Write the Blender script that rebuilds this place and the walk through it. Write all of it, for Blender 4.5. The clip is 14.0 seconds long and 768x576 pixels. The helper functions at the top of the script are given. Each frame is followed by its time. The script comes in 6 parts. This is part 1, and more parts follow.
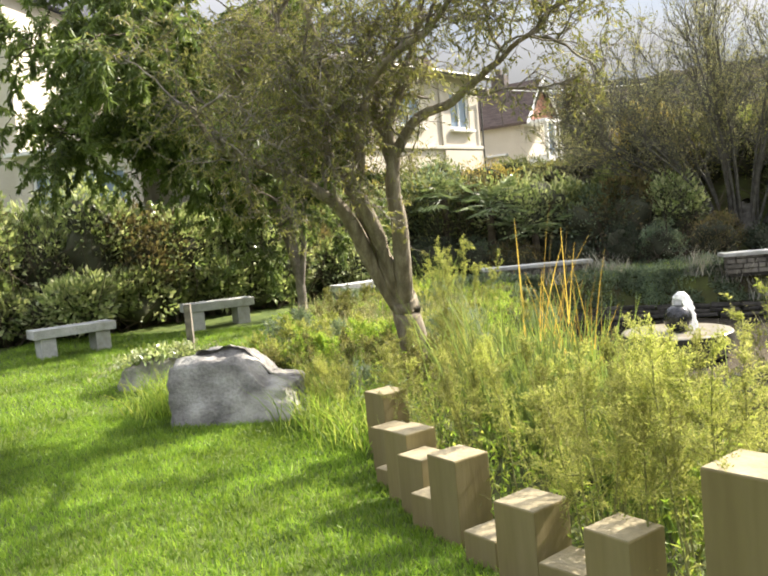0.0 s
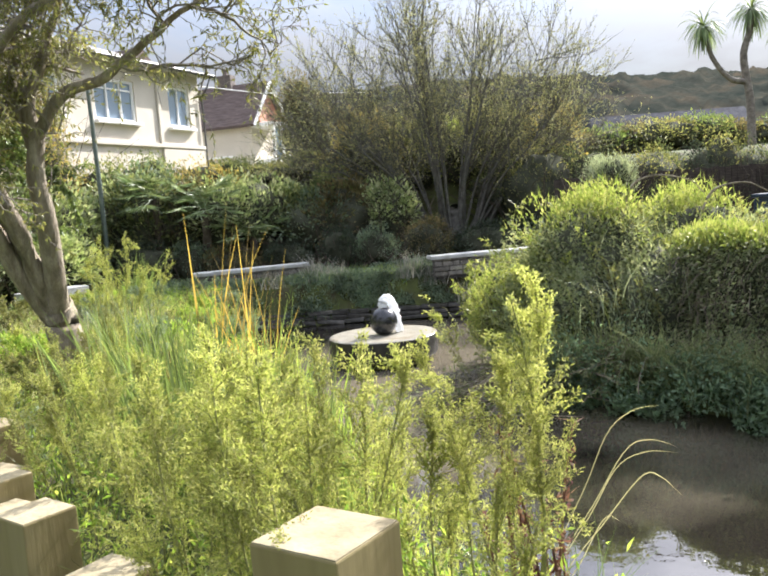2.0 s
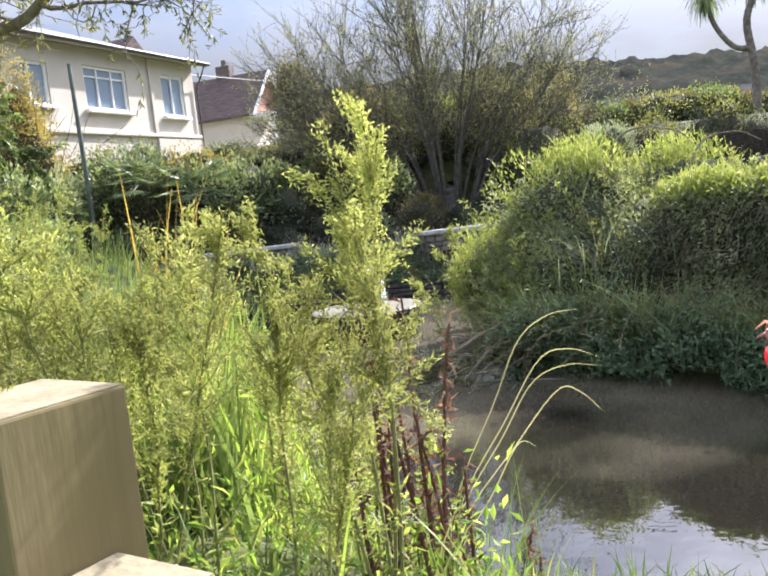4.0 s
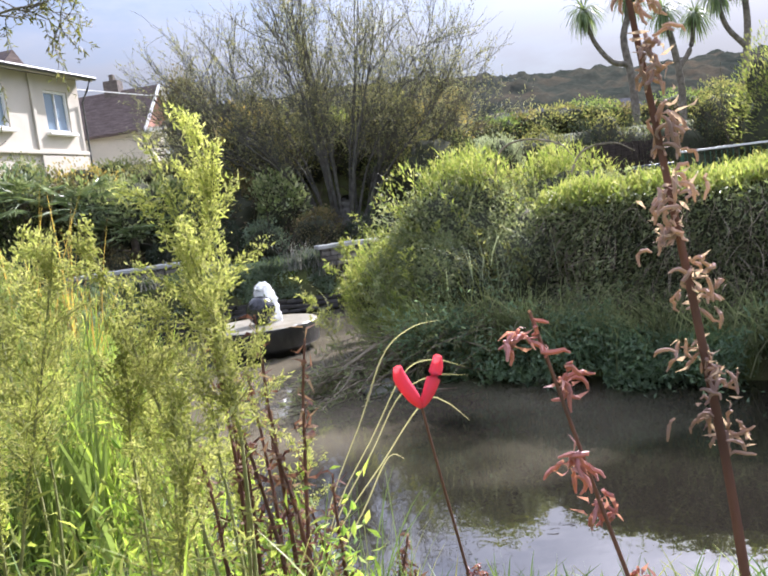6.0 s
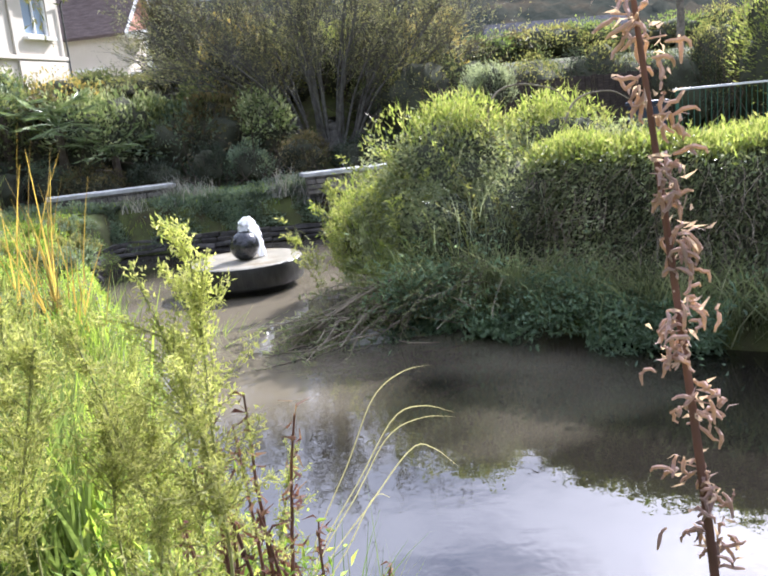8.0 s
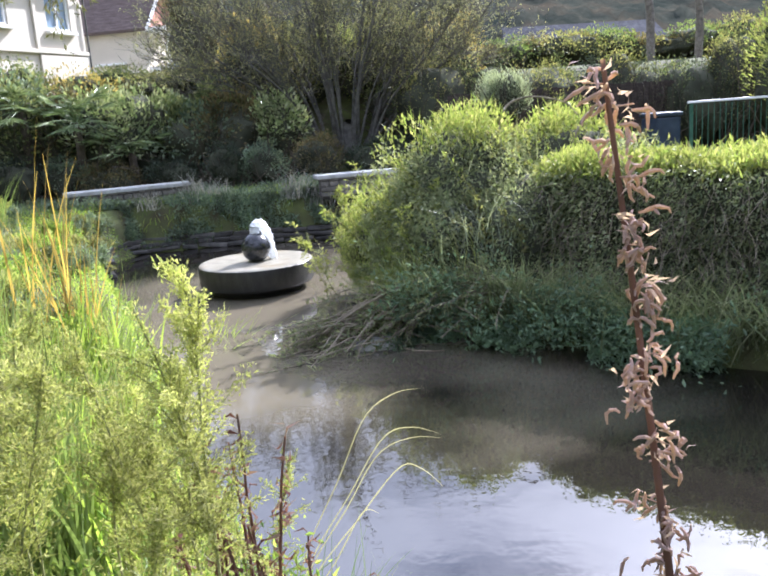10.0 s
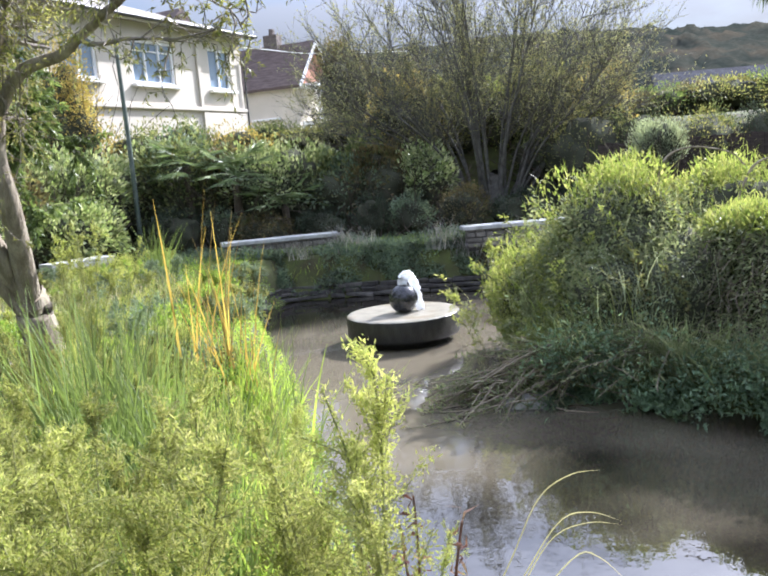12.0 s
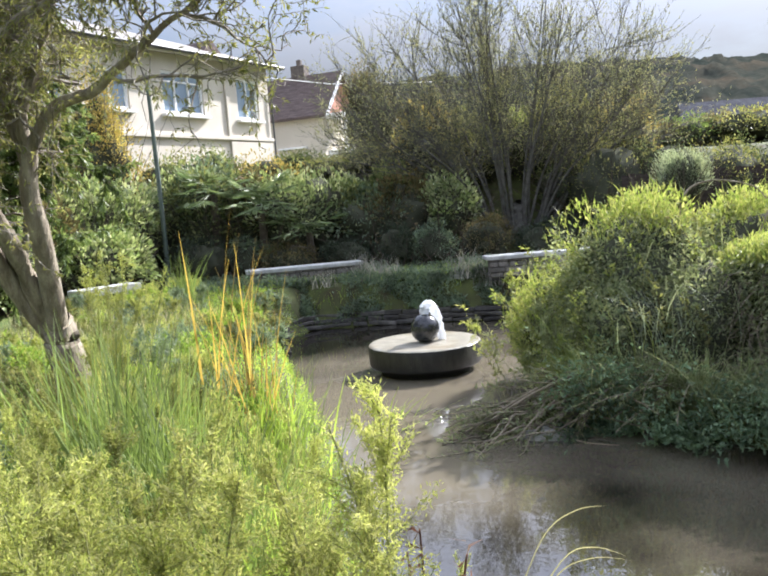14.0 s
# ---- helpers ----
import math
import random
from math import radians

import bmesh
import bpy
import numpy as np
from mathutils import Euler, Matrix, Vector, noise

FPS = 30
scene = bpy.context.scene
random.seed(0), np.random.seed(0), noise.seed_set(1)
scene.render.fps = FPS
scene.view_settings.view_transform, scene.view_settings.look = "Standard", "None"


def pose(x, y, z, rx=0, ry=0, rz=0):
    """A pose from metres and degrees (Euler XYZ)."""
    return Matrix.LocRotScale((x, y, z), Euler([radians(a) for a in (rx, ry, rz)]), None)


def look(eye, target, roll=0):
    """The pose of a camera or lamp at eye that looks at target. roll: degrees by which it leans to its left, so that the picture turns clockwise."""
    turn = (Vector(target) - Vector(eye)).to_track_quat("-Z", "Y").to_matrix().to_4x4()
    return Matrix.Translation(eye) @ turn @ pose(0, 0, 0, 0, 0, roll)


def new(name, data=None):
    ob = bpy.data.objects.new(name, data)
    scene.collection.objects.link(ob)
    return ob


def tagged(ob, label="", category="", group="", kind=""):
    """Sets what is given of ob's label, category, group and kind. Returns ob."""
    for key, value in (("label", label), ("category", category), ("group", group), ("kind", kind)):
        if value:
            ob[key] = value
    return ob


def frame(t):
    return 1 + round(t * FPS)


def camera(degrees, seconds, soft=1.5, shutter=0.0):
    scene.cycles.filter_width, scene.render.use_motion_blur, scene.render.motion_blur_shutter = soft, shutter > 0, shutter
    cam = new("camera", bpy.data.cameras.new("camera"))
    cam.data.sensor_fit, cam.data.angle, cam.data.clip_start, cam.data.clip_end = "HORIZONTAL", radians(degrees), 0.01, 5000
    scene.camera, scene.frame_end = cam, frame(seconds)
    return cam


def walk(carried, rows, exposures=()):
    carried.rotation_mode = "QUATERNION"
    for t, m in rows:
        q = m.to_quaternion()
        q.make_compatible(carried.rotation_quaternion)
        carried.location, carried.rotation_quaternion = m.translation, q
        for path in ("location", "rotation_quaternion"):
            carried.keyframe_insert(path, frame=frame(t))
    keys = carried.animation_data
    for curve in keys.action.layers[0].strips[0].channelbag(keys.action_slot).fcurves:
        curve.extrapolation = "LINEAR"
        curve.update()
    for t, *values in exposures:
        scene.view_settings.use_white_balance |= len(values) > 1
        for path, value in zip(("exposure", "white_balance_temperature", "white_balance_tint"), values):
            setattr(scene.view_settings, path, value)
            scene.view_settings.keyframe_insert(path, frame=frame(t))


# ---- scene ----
cam = camera(50.2, 14.0, soft=2.05)
PATH = [
    (0, (-0.015, 0.003, 1.874), (-0.474, 1.943, 1.715), -5.2),
    (0.5, (0.091, 0.162, 1.811), (-0.074, 2.147, 1.633), -4.8),
    (1, (0.287, 0.379, 1.784), (0.298, 2.37, 1.594), -4.9),
    (1.5, (0.38, 0.603, 1.747), (0.491, 2.59, 1.551), -4.7),
    (2, (0.456, 0.791, 1.753), (0.617, 2.775, 1.554), -4.5),
    (2.2, (0.544, 0.812, 1.73), (0.715, 2.795, 1.53), -4.3),
    (4.3, (0.917, 1.159, 1.333), (1.039, 3.144, 1.125), -6.5),
    (4.5, (0.913, 1.103, 1.362), (1.058, 3.087, 1.155), -6.9),
    (5, (0.982, 1.125, 1.352), (1.205, 3.102, 1.155), -7.3),
    (5.5, (1.02, 1.103, 1.337), (1.327, 3.071, 1.15), -7.3),
    (6, (1.037, 1.158, 1.334), (1.394, 3.116, 1.132), -7.3),
    (6.5, (1.038, 1.267, 1.421), (1.402, 3.218, 1.177), -7.1),
    (7, (1.068, 1.346, 1.555), (1.424, 3.289, 1.241), -6.1),
    (7.5, (1.102, 1.387, 1.626), (1.464, 3.315, 1.236), -5.3),
    (7.7, (1.075, 1.346, 1.673), (1.442, 3.268, 1.257), -5.5),
    (9.8, (1.128, 1.174, 1.829), (1.489, 3.095, 1.394), -4.1),
    (10, (1.126, 1.172, 1.835), (1.462, 3.097, 1.41), -4.0),
    (10.5, (1.052, 1.262, 1.852), (1.322, 3.204, 1.455), -3.9),
    (11, (1.087, 1.274, 1.859), (1.263, 3.233, 1.499), -4.2),
    (11.5, (1.032, 1.28, 1.877), (1.122, 3.251, 1.553), -4.4),
    (12, (1.036, 1.284, 1.894), (1.047, 3.263, 1.607), -4.6),
    (12.5, (1.054, 1.219, 1.933), (1.004, 3.202, 1.674), -5.0),
    (13, (1.107, 1.223, 1.962), (1.024, 3.207, 1.721), -5.2),
    (13.5, (1.057, 1.212, 1.933), (0.982, 3.198, 1.706), -4.8),
    (14, (1.077, 1.205, 1.932), (1.033, 3.193, 1.715), -4.3),
]
# the white balance cools as the view turns towards the light
EXPOSURES = [(0, 1.42, 6950, 13), (1.5, 1.44, 6300, 14), (2.0, 1.44, 6250, 15), (4.5, 1.34, 5900, 20), (7.0, 1.36, 5900, 21), (7.5, 1.50, 5850, 20), (11, 1.47, 5600, 19), (14, 1.35, 5950, 16)]
walk(cam, [(t, look(eye, target, roll)) for t, eye, target, roll in PATH], EXPOSURES)

LAWN, WATER = 0.36, -0.463      # heights of the lawn and of the pond

# ---- world, sun ----
SUN_AZ = radians(45)      # clockwise from +y, towards +x
SUN_EL = radians(36)
world = bpy.data.worlds.new("world")
scene.world = world
world.use_nodes = True
wn, wl = world.node_tree.nodes, world.node_tree.links
wn.clear()
sky = wn.new("ShaderNodeTexSky")
sky.sky_type = "NISHITA"
sky.sun_disc = False
sky.sun_elevation, sky.sun_rotation = SUN_EL, SUN_AZ
w_back = wn.new("ShaderNodeBackground")
w_blue, w_low = wn.new("ShaderNodeHueSaturation"), wn.new("ShaderNodeMapRange")
w_blue.inputs["Saturation"].default_value = 0.95
w_low.inputs["From Min"].default_value, w_low.inputs["From Max"].default_value = 0.05, 0.95
w_low.inputs["To Min"].default_value, w_low.inputs["To Max"].default_value = 0.028, 0.14
w_cloud = wn.new("ShaderNodeBackground")
w_sep, w_up = wn.new("ShaderNodeSeparateXYZ"), wn.new("ShaderNodeMapRange")   # clouds overhead are brighter than those low down
w_up.interpolation_type = "SMOOTHSTEP"
w_up.inputs["From Min"].default_value, w_up.inputs["From Max"].default_value = 0.05, 0.95
w_up.inputs["To Min"].default_value, w_up.inputs["To Max"].default_value = 0.0180, 0.36
w_pale = wn.new("ShaderNodeHueSaturation")
w_pale.inputs["Saturation"].default_value = 0.30
w_mix, w_out = wn.new("ShaderNodeMixShader"), wn.new("ShaderNodeOutputWorld")
w_tc, w_map = wn.new("ShaderNodeTexCoord"), wn.new("ShaderNodeMapping")
w_map.inputs["Scale"].default_value = (1.0, 1.0, 2.6)
w_map.inputs["Location"].default_value = (0.35, 0.1, 0.2)
w_noise, w_ramp = wn.new("ShaderNodeTexNoise"), wn.new("ShaderNodeValToRGB")
w_noise.inputs["Scale"].default_value, w_noise.inputs["Detail"].default_value = 3.4, 7.0
w_noise.inputs["Roughness"].default_value = 0.55
w_ramp.color_ramp.elements[0].position, w_ramp.color_ramp.elements[1].position = 0.28, 0.52
wl.new(w_tc.outputs["Generated"], w_map.inputs["Vector"])
wl.new(w_map.outputs["Vector"], w_noise.inputs["Vector"])
wl.new(w_tc.outputs["Generated"], w_sep.inputs["Vector"])
wl.new(w_sep.outputs["Z"], w_up.inputs["Value"])
wl.new(w_up.outputs["Result"], w_cloud.inputs["Strength"])
wl.new(w_noise.outputs["Fac"], w_ramp.inputs["Fac"])
wl.new(sky.outputs["Color"], w_blue.inputs["Color"])
wl.new(w_blue.outputs["Color"], w_back.inputs["Color"])
wl.new(w_sep.outputs["Z"], w_low.inputs["Value"])
wl.new(w_low.outputs["Result"], w_back.inputs["Strength"])
wl.new(sky.outputs["Color"], w_pale.inputs["Color"])
wl.new(w_pale.outputs["Color"], w_cloud.inputs["Color"])
wl.new(w_ramp.outputs["Color"], w_mix.inputs["Fac"])
wl.new(w_back.outputs["Background"], w_mix.inputs[1])
wl.new(w_cloud.outputs["Background"], w_mix.inputs[2])
wl.new(w_mix.outputs["Shader"], w_out.inputs["Surface"])

sun = new("sun", bpy.data.lights.new("sun", "SUN"))
sun.data.energy, sun.data.angle, sun.data.color = 5.0, radians(0.6), (1.0, 0.955, 0.87)
sun_dir = Vector((math.sin(SUN_AZ) * math.cos(SUN_EL), math.cos(SUN_AZ) * math.cos(SUN_EL), math.sin(SUN_EL)))
sun.matrix_world = Matrix.Translation((20, 20, 30)) @ sun_dir.to_track_quat("Z", "Y").to_matrix().to_4x4()


# ---- materials ----
def surface(name, stops, scale=6.0, detail=8.0, rough=0.7, bump=0.3, fine=60.0, metal=0.0, spec=0.4, stretch=(1, 1, 1), wear=None, rand=0.0, speckle=0.45):
    """A solid surface: colour ramp over broad noise, fine grain over it, bump from both; wear: a second colour in patches."""
    m = bpy.data.materials.new(name)
    m.use_nodes = True
    n, l = m.node_tree.nodes, m.node_tree.links
    b = n["Principled BSDF"]
    tc, mp = n.new("ShaderNodeTexCoord"), n.new("ShaderNodeMapping")
    mp.inputs["Scale"].default_value = stretch
    l.new(tc.outputs["Object"], mp.inputs["Vector"])
    broad, grain = n.new("ShaderNodeTexNoise"), n.new("ShaderNodeTexNoise")
    broad.inputs["Scale"].default_value, broad.inputs["Detail"].default_value = scale, detail
    grain.inputs["Scale"].default_value, grain.inputs["Detail"].default_value = fine, 4.0
    for t in (broad, grain):
        l.new(mp.outputs["Vector"], t.inputs["Vector"])
    ramp = n.new("ShaderNodeValToRGB")
    e = ramp.color_ramp.elements
    e[0].position, e[0].color = 0.3, (*stops[0], 1)
    e[1].position, e[1].color = 0.7, (*stops[-1], 1)
    for k, c in enumerate(stops[1:-1]):
        e.new(0.3 + 0.4 * (k + 1) / (len(stops) - 1)).color = (*c, 1)
    l.new(broad.outputs["Fac"], ramp.inputs["Fac"])
    col = ramp.outputs["Color"]
    mix = n.new("ShaderNodeMix")
    mix.data_type, mix.blend_type = "RGBA", "OVERLAY"
    mix.inputs["Factor"].default_value = speckle
    l.new(col, mix.inputs["A"])
    l.new(grain.outputs["Fac"], mix.inputs["B"])
    col = mix.outputs["Result"]
    if wear:
        spots, wr, wm = n.new("ShaderNodeTexNoise"), n.new("ShaderNodeValToRGB"), n.new("ShaderNodeMix")
        spots.inputs["Scale"].default_value, spots.inputs["Detail"].default_value = scale * 0.45, 9.0
        wr.color_ramp.elements[0].position, wr.color_ramp.elements[1].position = 0.52, 0.66
        wm.data_type = "RGBA"
        wm.inputs["B"].default_value = (*wear, 1)
        l.new(tc.outputs["Object"], spots.inputs["Vector"])
        l.new(spots.outputs["Fac"], wr.inputs["Fac"])
        l.new(wr.outputs["Color"], wm.inputs["Factor"])
        l.new(col, wm.inputs["A"])
        col = wm.outputs["Result"]
    if rand:
        info, hsv, mr = n.new("ShaderNodeObjectInfo"), n.new("ShaderNodeHueSaturation"), n.new("ShaderNodeMapRange")
        mr.inputs["To Min"].default_value, mr.inputs["To Max"].default_value = 1 - rand, 1 + rand
        l.new(info.outputs["Random"], mr.inputs["Value"])
        l.new(mr.outputs["Result"], hsv.inputs["Value"])
        l.new(col, hsv.inputs["Color"])
        col = hsv.outputs["Color"]
    l.new(col, b.inputs["Base Color"])
    b.inputs["Roughness"].default_value, b.inputs["Metallic"].default_value = rough, metal
    b.inputs["Specular IOR Level"].default_value = spec
    if bump:
        add, bp = n.new("ShaderNodeMath"), n.new("ShaderNodeBump")
        add.operation = "MULTIPLY_ADD"
        add.inputs[1].default_value = 0.4
        l.new(grain.outputs["Fac"], add.inputs[0])
        l.new(broad.outputs["Fac"], add.inputs[2])
        bp.inputs["Strength"].default_value, bp.inputs["Distance"].default_value = bump, 0.03
        l.new(add.outputs["Value"], bp.inputs["Height"])
        l.new(bp.outputs["Normal"], b.inputs["Normal"])
    return m


def foliage(name, stops, through_light=0.45, rough=0.45, spec=0.3):
    """Leaves: every leaf has its own colour out of the ramp, and lets some light through."""
    m = bpy.data.materials.new(name)
    m.use_nodes = True
    n, l = m.node_tree.nodes, m.node_tree.links
    b, out = n["Principled BSDF"], n["Material Output"]
    geo, ramp = n.new("ShaderNodeNewGeometry"), n.new("ShaderNodeValToRGB")
    e = ramp.color_ramp.elements
    e[0].position, e[0].color = 0.0, (*stops[0], 1)
    e[1].position, e[1].color = 1.0, (*stops[-1], 1)
    for k, c in enumerate(stops[1:-1]):
        e.new((k + 1) / (len(stops) - 1)).color = (*c, 1)
    l.new(geo.outputs["Random Per Island"], ramp.inputs["Fac"])
    tc, patch, hsv, mr = n.new("ShaderNodeTexCoord"), n.new("ShaderNodeTexNoise"), n.new("ShaderNodeHueSaturation"), n.new("ShaderNodeMapRange")
    patch.inputs["Scale"].default_value = 1.9
    mr.inputs["From Min"].default_value, mr.inputs["From Max"].default_value = 0.3, 0.7
    mr.inputs["To Min"].default_value, mr.inputs["To Max"].default_value = 0.52, 1.40
    l.new(tc.outputs["Object"], patch.inputs["Vector"])
    l.new(patch.outputs["Fac"], mr.inputs["Value"])
    hsv.inputs["Saturation"].default_value = 0.91
    l.new(mr.outputs["Result"], hsv.inputs["Value"])
    l.new(ramp.outputs["Color"], hsv.inputs["Color"])
    tr, mix, warm = n.new("ShaderNodeBsdfTranslucent"), n.new("ShaderNodeMixShader"), n.new("ShaderNodeMix")
    warm.data_type, warm.blend_type = "RGBA", "MULTIPLY"
    warm.inputs["Factor"].default_value = 1.0
    warm.inputs["B"].default_value = (1.4, 1.42, 0.9, 1)
    l.new(hsv.outputs["Color"], b.inputs["Base Color"])
    l.new(hsv.outputs["Color"], warm.inputs["A"])
    l.new(warm.outputs["Result"], tr.inputs["Color"])
    b.inputs["Roughness"].default_value, b.inputs["Specular IOR Level"].default_value = rough, spec
    mix.inputs["Fac"].default_value = through_light
    l.new(b.outputs["BSDF"], mix.inputs[1])
    l.new(tr.outputs["BSDF"], mix.inputs[2])
    l.new(mix.outputs["Shader"], out.inputs["Surface"])
    return m


M_SOIL = surface("soil", [(0.05, 0.04, 0.02), (0.07, 0.08, 0.025), (0.10, 0.12, 0.03)], scale=3, rough=0.95, bump=0.6)
M_LAWN = surface("lawn_turf", [(0.05, 0.082, 0.012), (0.08, 0.118, 0.016), (0.115, 0.15, 0.025)], scale=2.2, rough=0.95, bump=0.7, fine=90)
M_GRASS = foliage("grass_blade", [(0.095, 0.19, 0.010), (0.16, 0.27, 0.016), (0.24, 0.345, 0.03)], 0.5)
# oak sides toned darker for shade, end grain kept paler as sunlit
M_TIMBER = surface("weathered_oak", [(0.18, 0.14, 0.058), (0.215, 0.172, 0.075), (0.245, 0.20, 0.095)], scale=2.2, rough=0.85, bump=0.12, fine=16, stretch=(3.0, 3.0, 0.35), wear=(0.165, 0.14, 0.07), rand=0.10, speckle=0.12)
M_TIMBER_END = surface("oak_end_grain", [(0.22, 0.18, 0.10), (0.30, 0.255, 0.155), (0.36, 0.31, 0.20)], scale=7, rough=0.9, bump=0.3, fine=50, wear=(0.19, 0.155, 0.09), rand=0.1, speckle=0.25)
M_STEM = surface("green_stem", [(0.13, 0.14, 0.05), (0.19, 0.20, 0.07), (0.25, 0.24, 0.10)], scale=9, rough=0.8, bump=0.1)
M_TWIG = surface("olive_grey_twig", [(0.07, 0.065, 0.055), (0.115, 0.108, 0.09), (0.17, 0.16, 0.135)], scale=9, rough=0.9, bump=0.3)
M_BOULDER = surface("granite_boulder", [(0.13, 0.125, 0.115), (0.25, 0.24, 0.22), (0.38, 0.37, 0.34)], scale=5, rough=0.95, bump=1.0, fine=38, wear=(0.42, 0.41, 0.36))
M_SLAB = surface("pale_bench_stone", [(0.34, 0.34, 0.32), (0.45, 0.45, 0.43), (0.54, 0.54, 0.51)], scale=5, rough=0.85, bump=0.4, fine=70, wear=(0.30, 0.30, 0.25))
M_WALLSTONE = surface("dark_wall_stone", [(0.10, 0.09, 0.08), (0.17, 0.155, 0.13), (0.24, 0.22, 0.19)], scale=6, rough=0.9, bump=0.7, rand=0.35)
M_EDGE = surface("pond_edge_slate", [(0.03, 0.027, 0.024), (0.055, 0.05, 0.043), (0.10, 0.09, 0.075)], scale=7, rough=0.6, bump=0.6, rand=0.4)
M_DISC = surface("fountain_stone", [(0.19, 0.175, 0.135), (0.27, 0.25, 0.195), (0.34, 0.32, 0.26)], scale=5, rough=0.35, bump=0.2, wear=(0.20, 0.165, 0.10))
# rim side coloured much darker than the top
M_DISC_SIDE = surface("dark_fountain_rim", [(0.010, 0.0095, 0.008), (0.018, 0.017, 0.014), (0.035, 0.033, 0.026)], scale=8, rough=0.45, bump=0.4, stretch=(1, 1, 0.3))
M_BALL = surface("black_granite_ball", [(0.012, 0.013, 0.014), (0.022, 0.023, 0.025), (0.04, 0.04, 0.045)], scale=30, rough=0.18, bump=0.05, spec=0.6)
M_BARK = surface("pale_willow_bark", [(0.13, 0.105, 0.072), (0.22, 0.185, 0.135), (0.33, 0.29, 0.215)], scale=6, rough=0.9, bump=0.8, fine=40, stretch=(3, 3, 0.7))
M_BRUSH = surface("dead_brushwood", [(0.12, 0.10, 0.07), (0.20, 0.165, 0.115), (0.32, 0.27, 0.20)], scale=9, rough=0.9, bump=0.3)
M_BARK_DARK = surface("dark_twig_bark", [(0.05, 0.04, 0.028), (0.09, 0.07, 0.05), (0.14, 0.115, 0.08)], scale=9, rough=0.9, bump=0.4)
M_BARK_GREY = surface("grey_stem_bark", [(0.11, 0.095, 0.08), (0.19, 0.165, 0.135), (0.28, 0.25, 0.21)], scale=8, rough=0.9, bump=0.4)
M_CREAM = surface("cream_render", [(0.55, 0.50, 0.415), (0.60, 0.55, 0.465), (0.64, 0.59, 0.505)], scale=1.2, rough=0.9, bump=0.1, fine=90, wear=(0.56, 0.515, 0.43))
M_WHITE = surface("white_paint", [(0.74, 0.74, 0.72), (0.80, 0.80, 0.78), (0.83, 0.83, 0.81)], scale=3, rough=0.5, bump=0.05)
M_PINK = surface("salmon_render", [(0.32, 0.155, 0.11), (0.37, 0.185, 0.13), (0.42, 0.22, 0.16)], scale=1.5, rough=0.9, bump=0.1)
M_TILE = surface("brown_roof_tile", [(0.07, 0.05, 0.044), (0.105, 0.077, 0.066), (0.145, 0.108, 0.094)], scale=2.5, rough=0.85, bump=0.5, stretch=(1, 1, 5))
M_SLATE = surface("grey_roof_slate", [(0.035, 0.037, 0.046), (0.05, 0.053, 0.065), (0.075, 0.078, 0.09)], scale=2, rough=0.9, bump=0.3, spec=0.1)
M_ROOF = surface("pale_roof_tile", [(0.19, 0.175, 0.155), (0.235, 0.218, 0.195), (0.28, 0.26, 0.235)], scale=2, rough=0.85, bump=0.4, stretch=(1, 1, 5))
M_BRICK = surface("chimney_brick", [(0.09, 0.075, 0.068), (0.14, 0.118, 0.105), (0.19, 0.162, 0.145)], scale=6, rough=0.9, bump=0.5)
M_POLE = surface("painted_steel_pole", [(0.07, 0.095, 0.08), (0.10, 0.125, 0.105), (0.14, 0.16, 0.14)], scale=6, rough=0.5, bump=0.1)
M_FENCE = surface("green_wire_fence", [(0.03, 0.10, 0.06), (0.05, 0.14, 0.085), (0.07, 0.17, 0.10)], scale=6, rough=0.5, bump=0.1)
M_BIN = surface("blue_plastic", [(0.02, 0.03, 0.05), (0.03, 0.045, 0.07), (0.05, 0.07, 0.10)], scale=4, rough=0.4, bump=0.05)
M_FENCEWOOD = surface("dark_fence_board", [(0.03, 0.022, 0.018), (0.05, 0.038, 0.03), (0.08, 0.06, 0.048)], scale=6, rough=0.9, bump=0.4, stretch=(1, 1, 5))
M_HILL = surface("wooded_hill", [(0.022, 0.028, 0.024), (0.042, 0.045, 0.036), (0.075, 0.062, 0.044)], scale=0.12, rough=1.0, bump=0.0, fine=1.2, spec=0.0)
M_GUTTER = surface("black_gutter", [(0.05, 0.05, 0.05), (0.075, 0.073, 0.07), (0.10, 0.098, 0.095)], scale=5, rough=0.4, bump=0.05)

L_YELLOW = foliage("yellow_green_leaf", [(0.235, 0.28, 0.055), (0.305, 0.34, 0.08), (0.37, 0.385, 0.11), (0.45, 0.435, 0.18)], 0.5, rough=0.6, spec=0.15)
L_PLUME = foliage("pale_plume_leaf", [(0.265, 0.30, 0.07), (0.33, 0.355, 0.095), (0.395, 0.40, 0.13), (0.47, 0.45, 0.20)], 0.5, rough=0.7, spec=0.1)
L_LIME = foliage("fresh_green_leaf", [(0.12, 0.22, 0.025), (0.20, 0.32, 0.03), (0.32, 0.42, 0.055), (0.37, 0.39, 0.09)], 0.5)
L_REED = foliage("reed_blade", [(0.06, 0.115, 0.025), (0.11, 0.185, 0.04), (0.20, 0.26, 0.07), (0.33, 0.32, 0.13)], 0.4)
L_ORANGE = foliage("turning_reed_blade", [(0.30, 0.28, 0.04), (0.42, 0.30, 0.05), (0.42, 0.18, 0.05)], 0.5)
L_WILLOW = foliage("willow_leaf", [(0.10, 0.12, 0.04), (0.165, 0.175, 0.055), (0.23, 0.225, 0.075), (0.29, 0.26, 0.10)], 0.45)
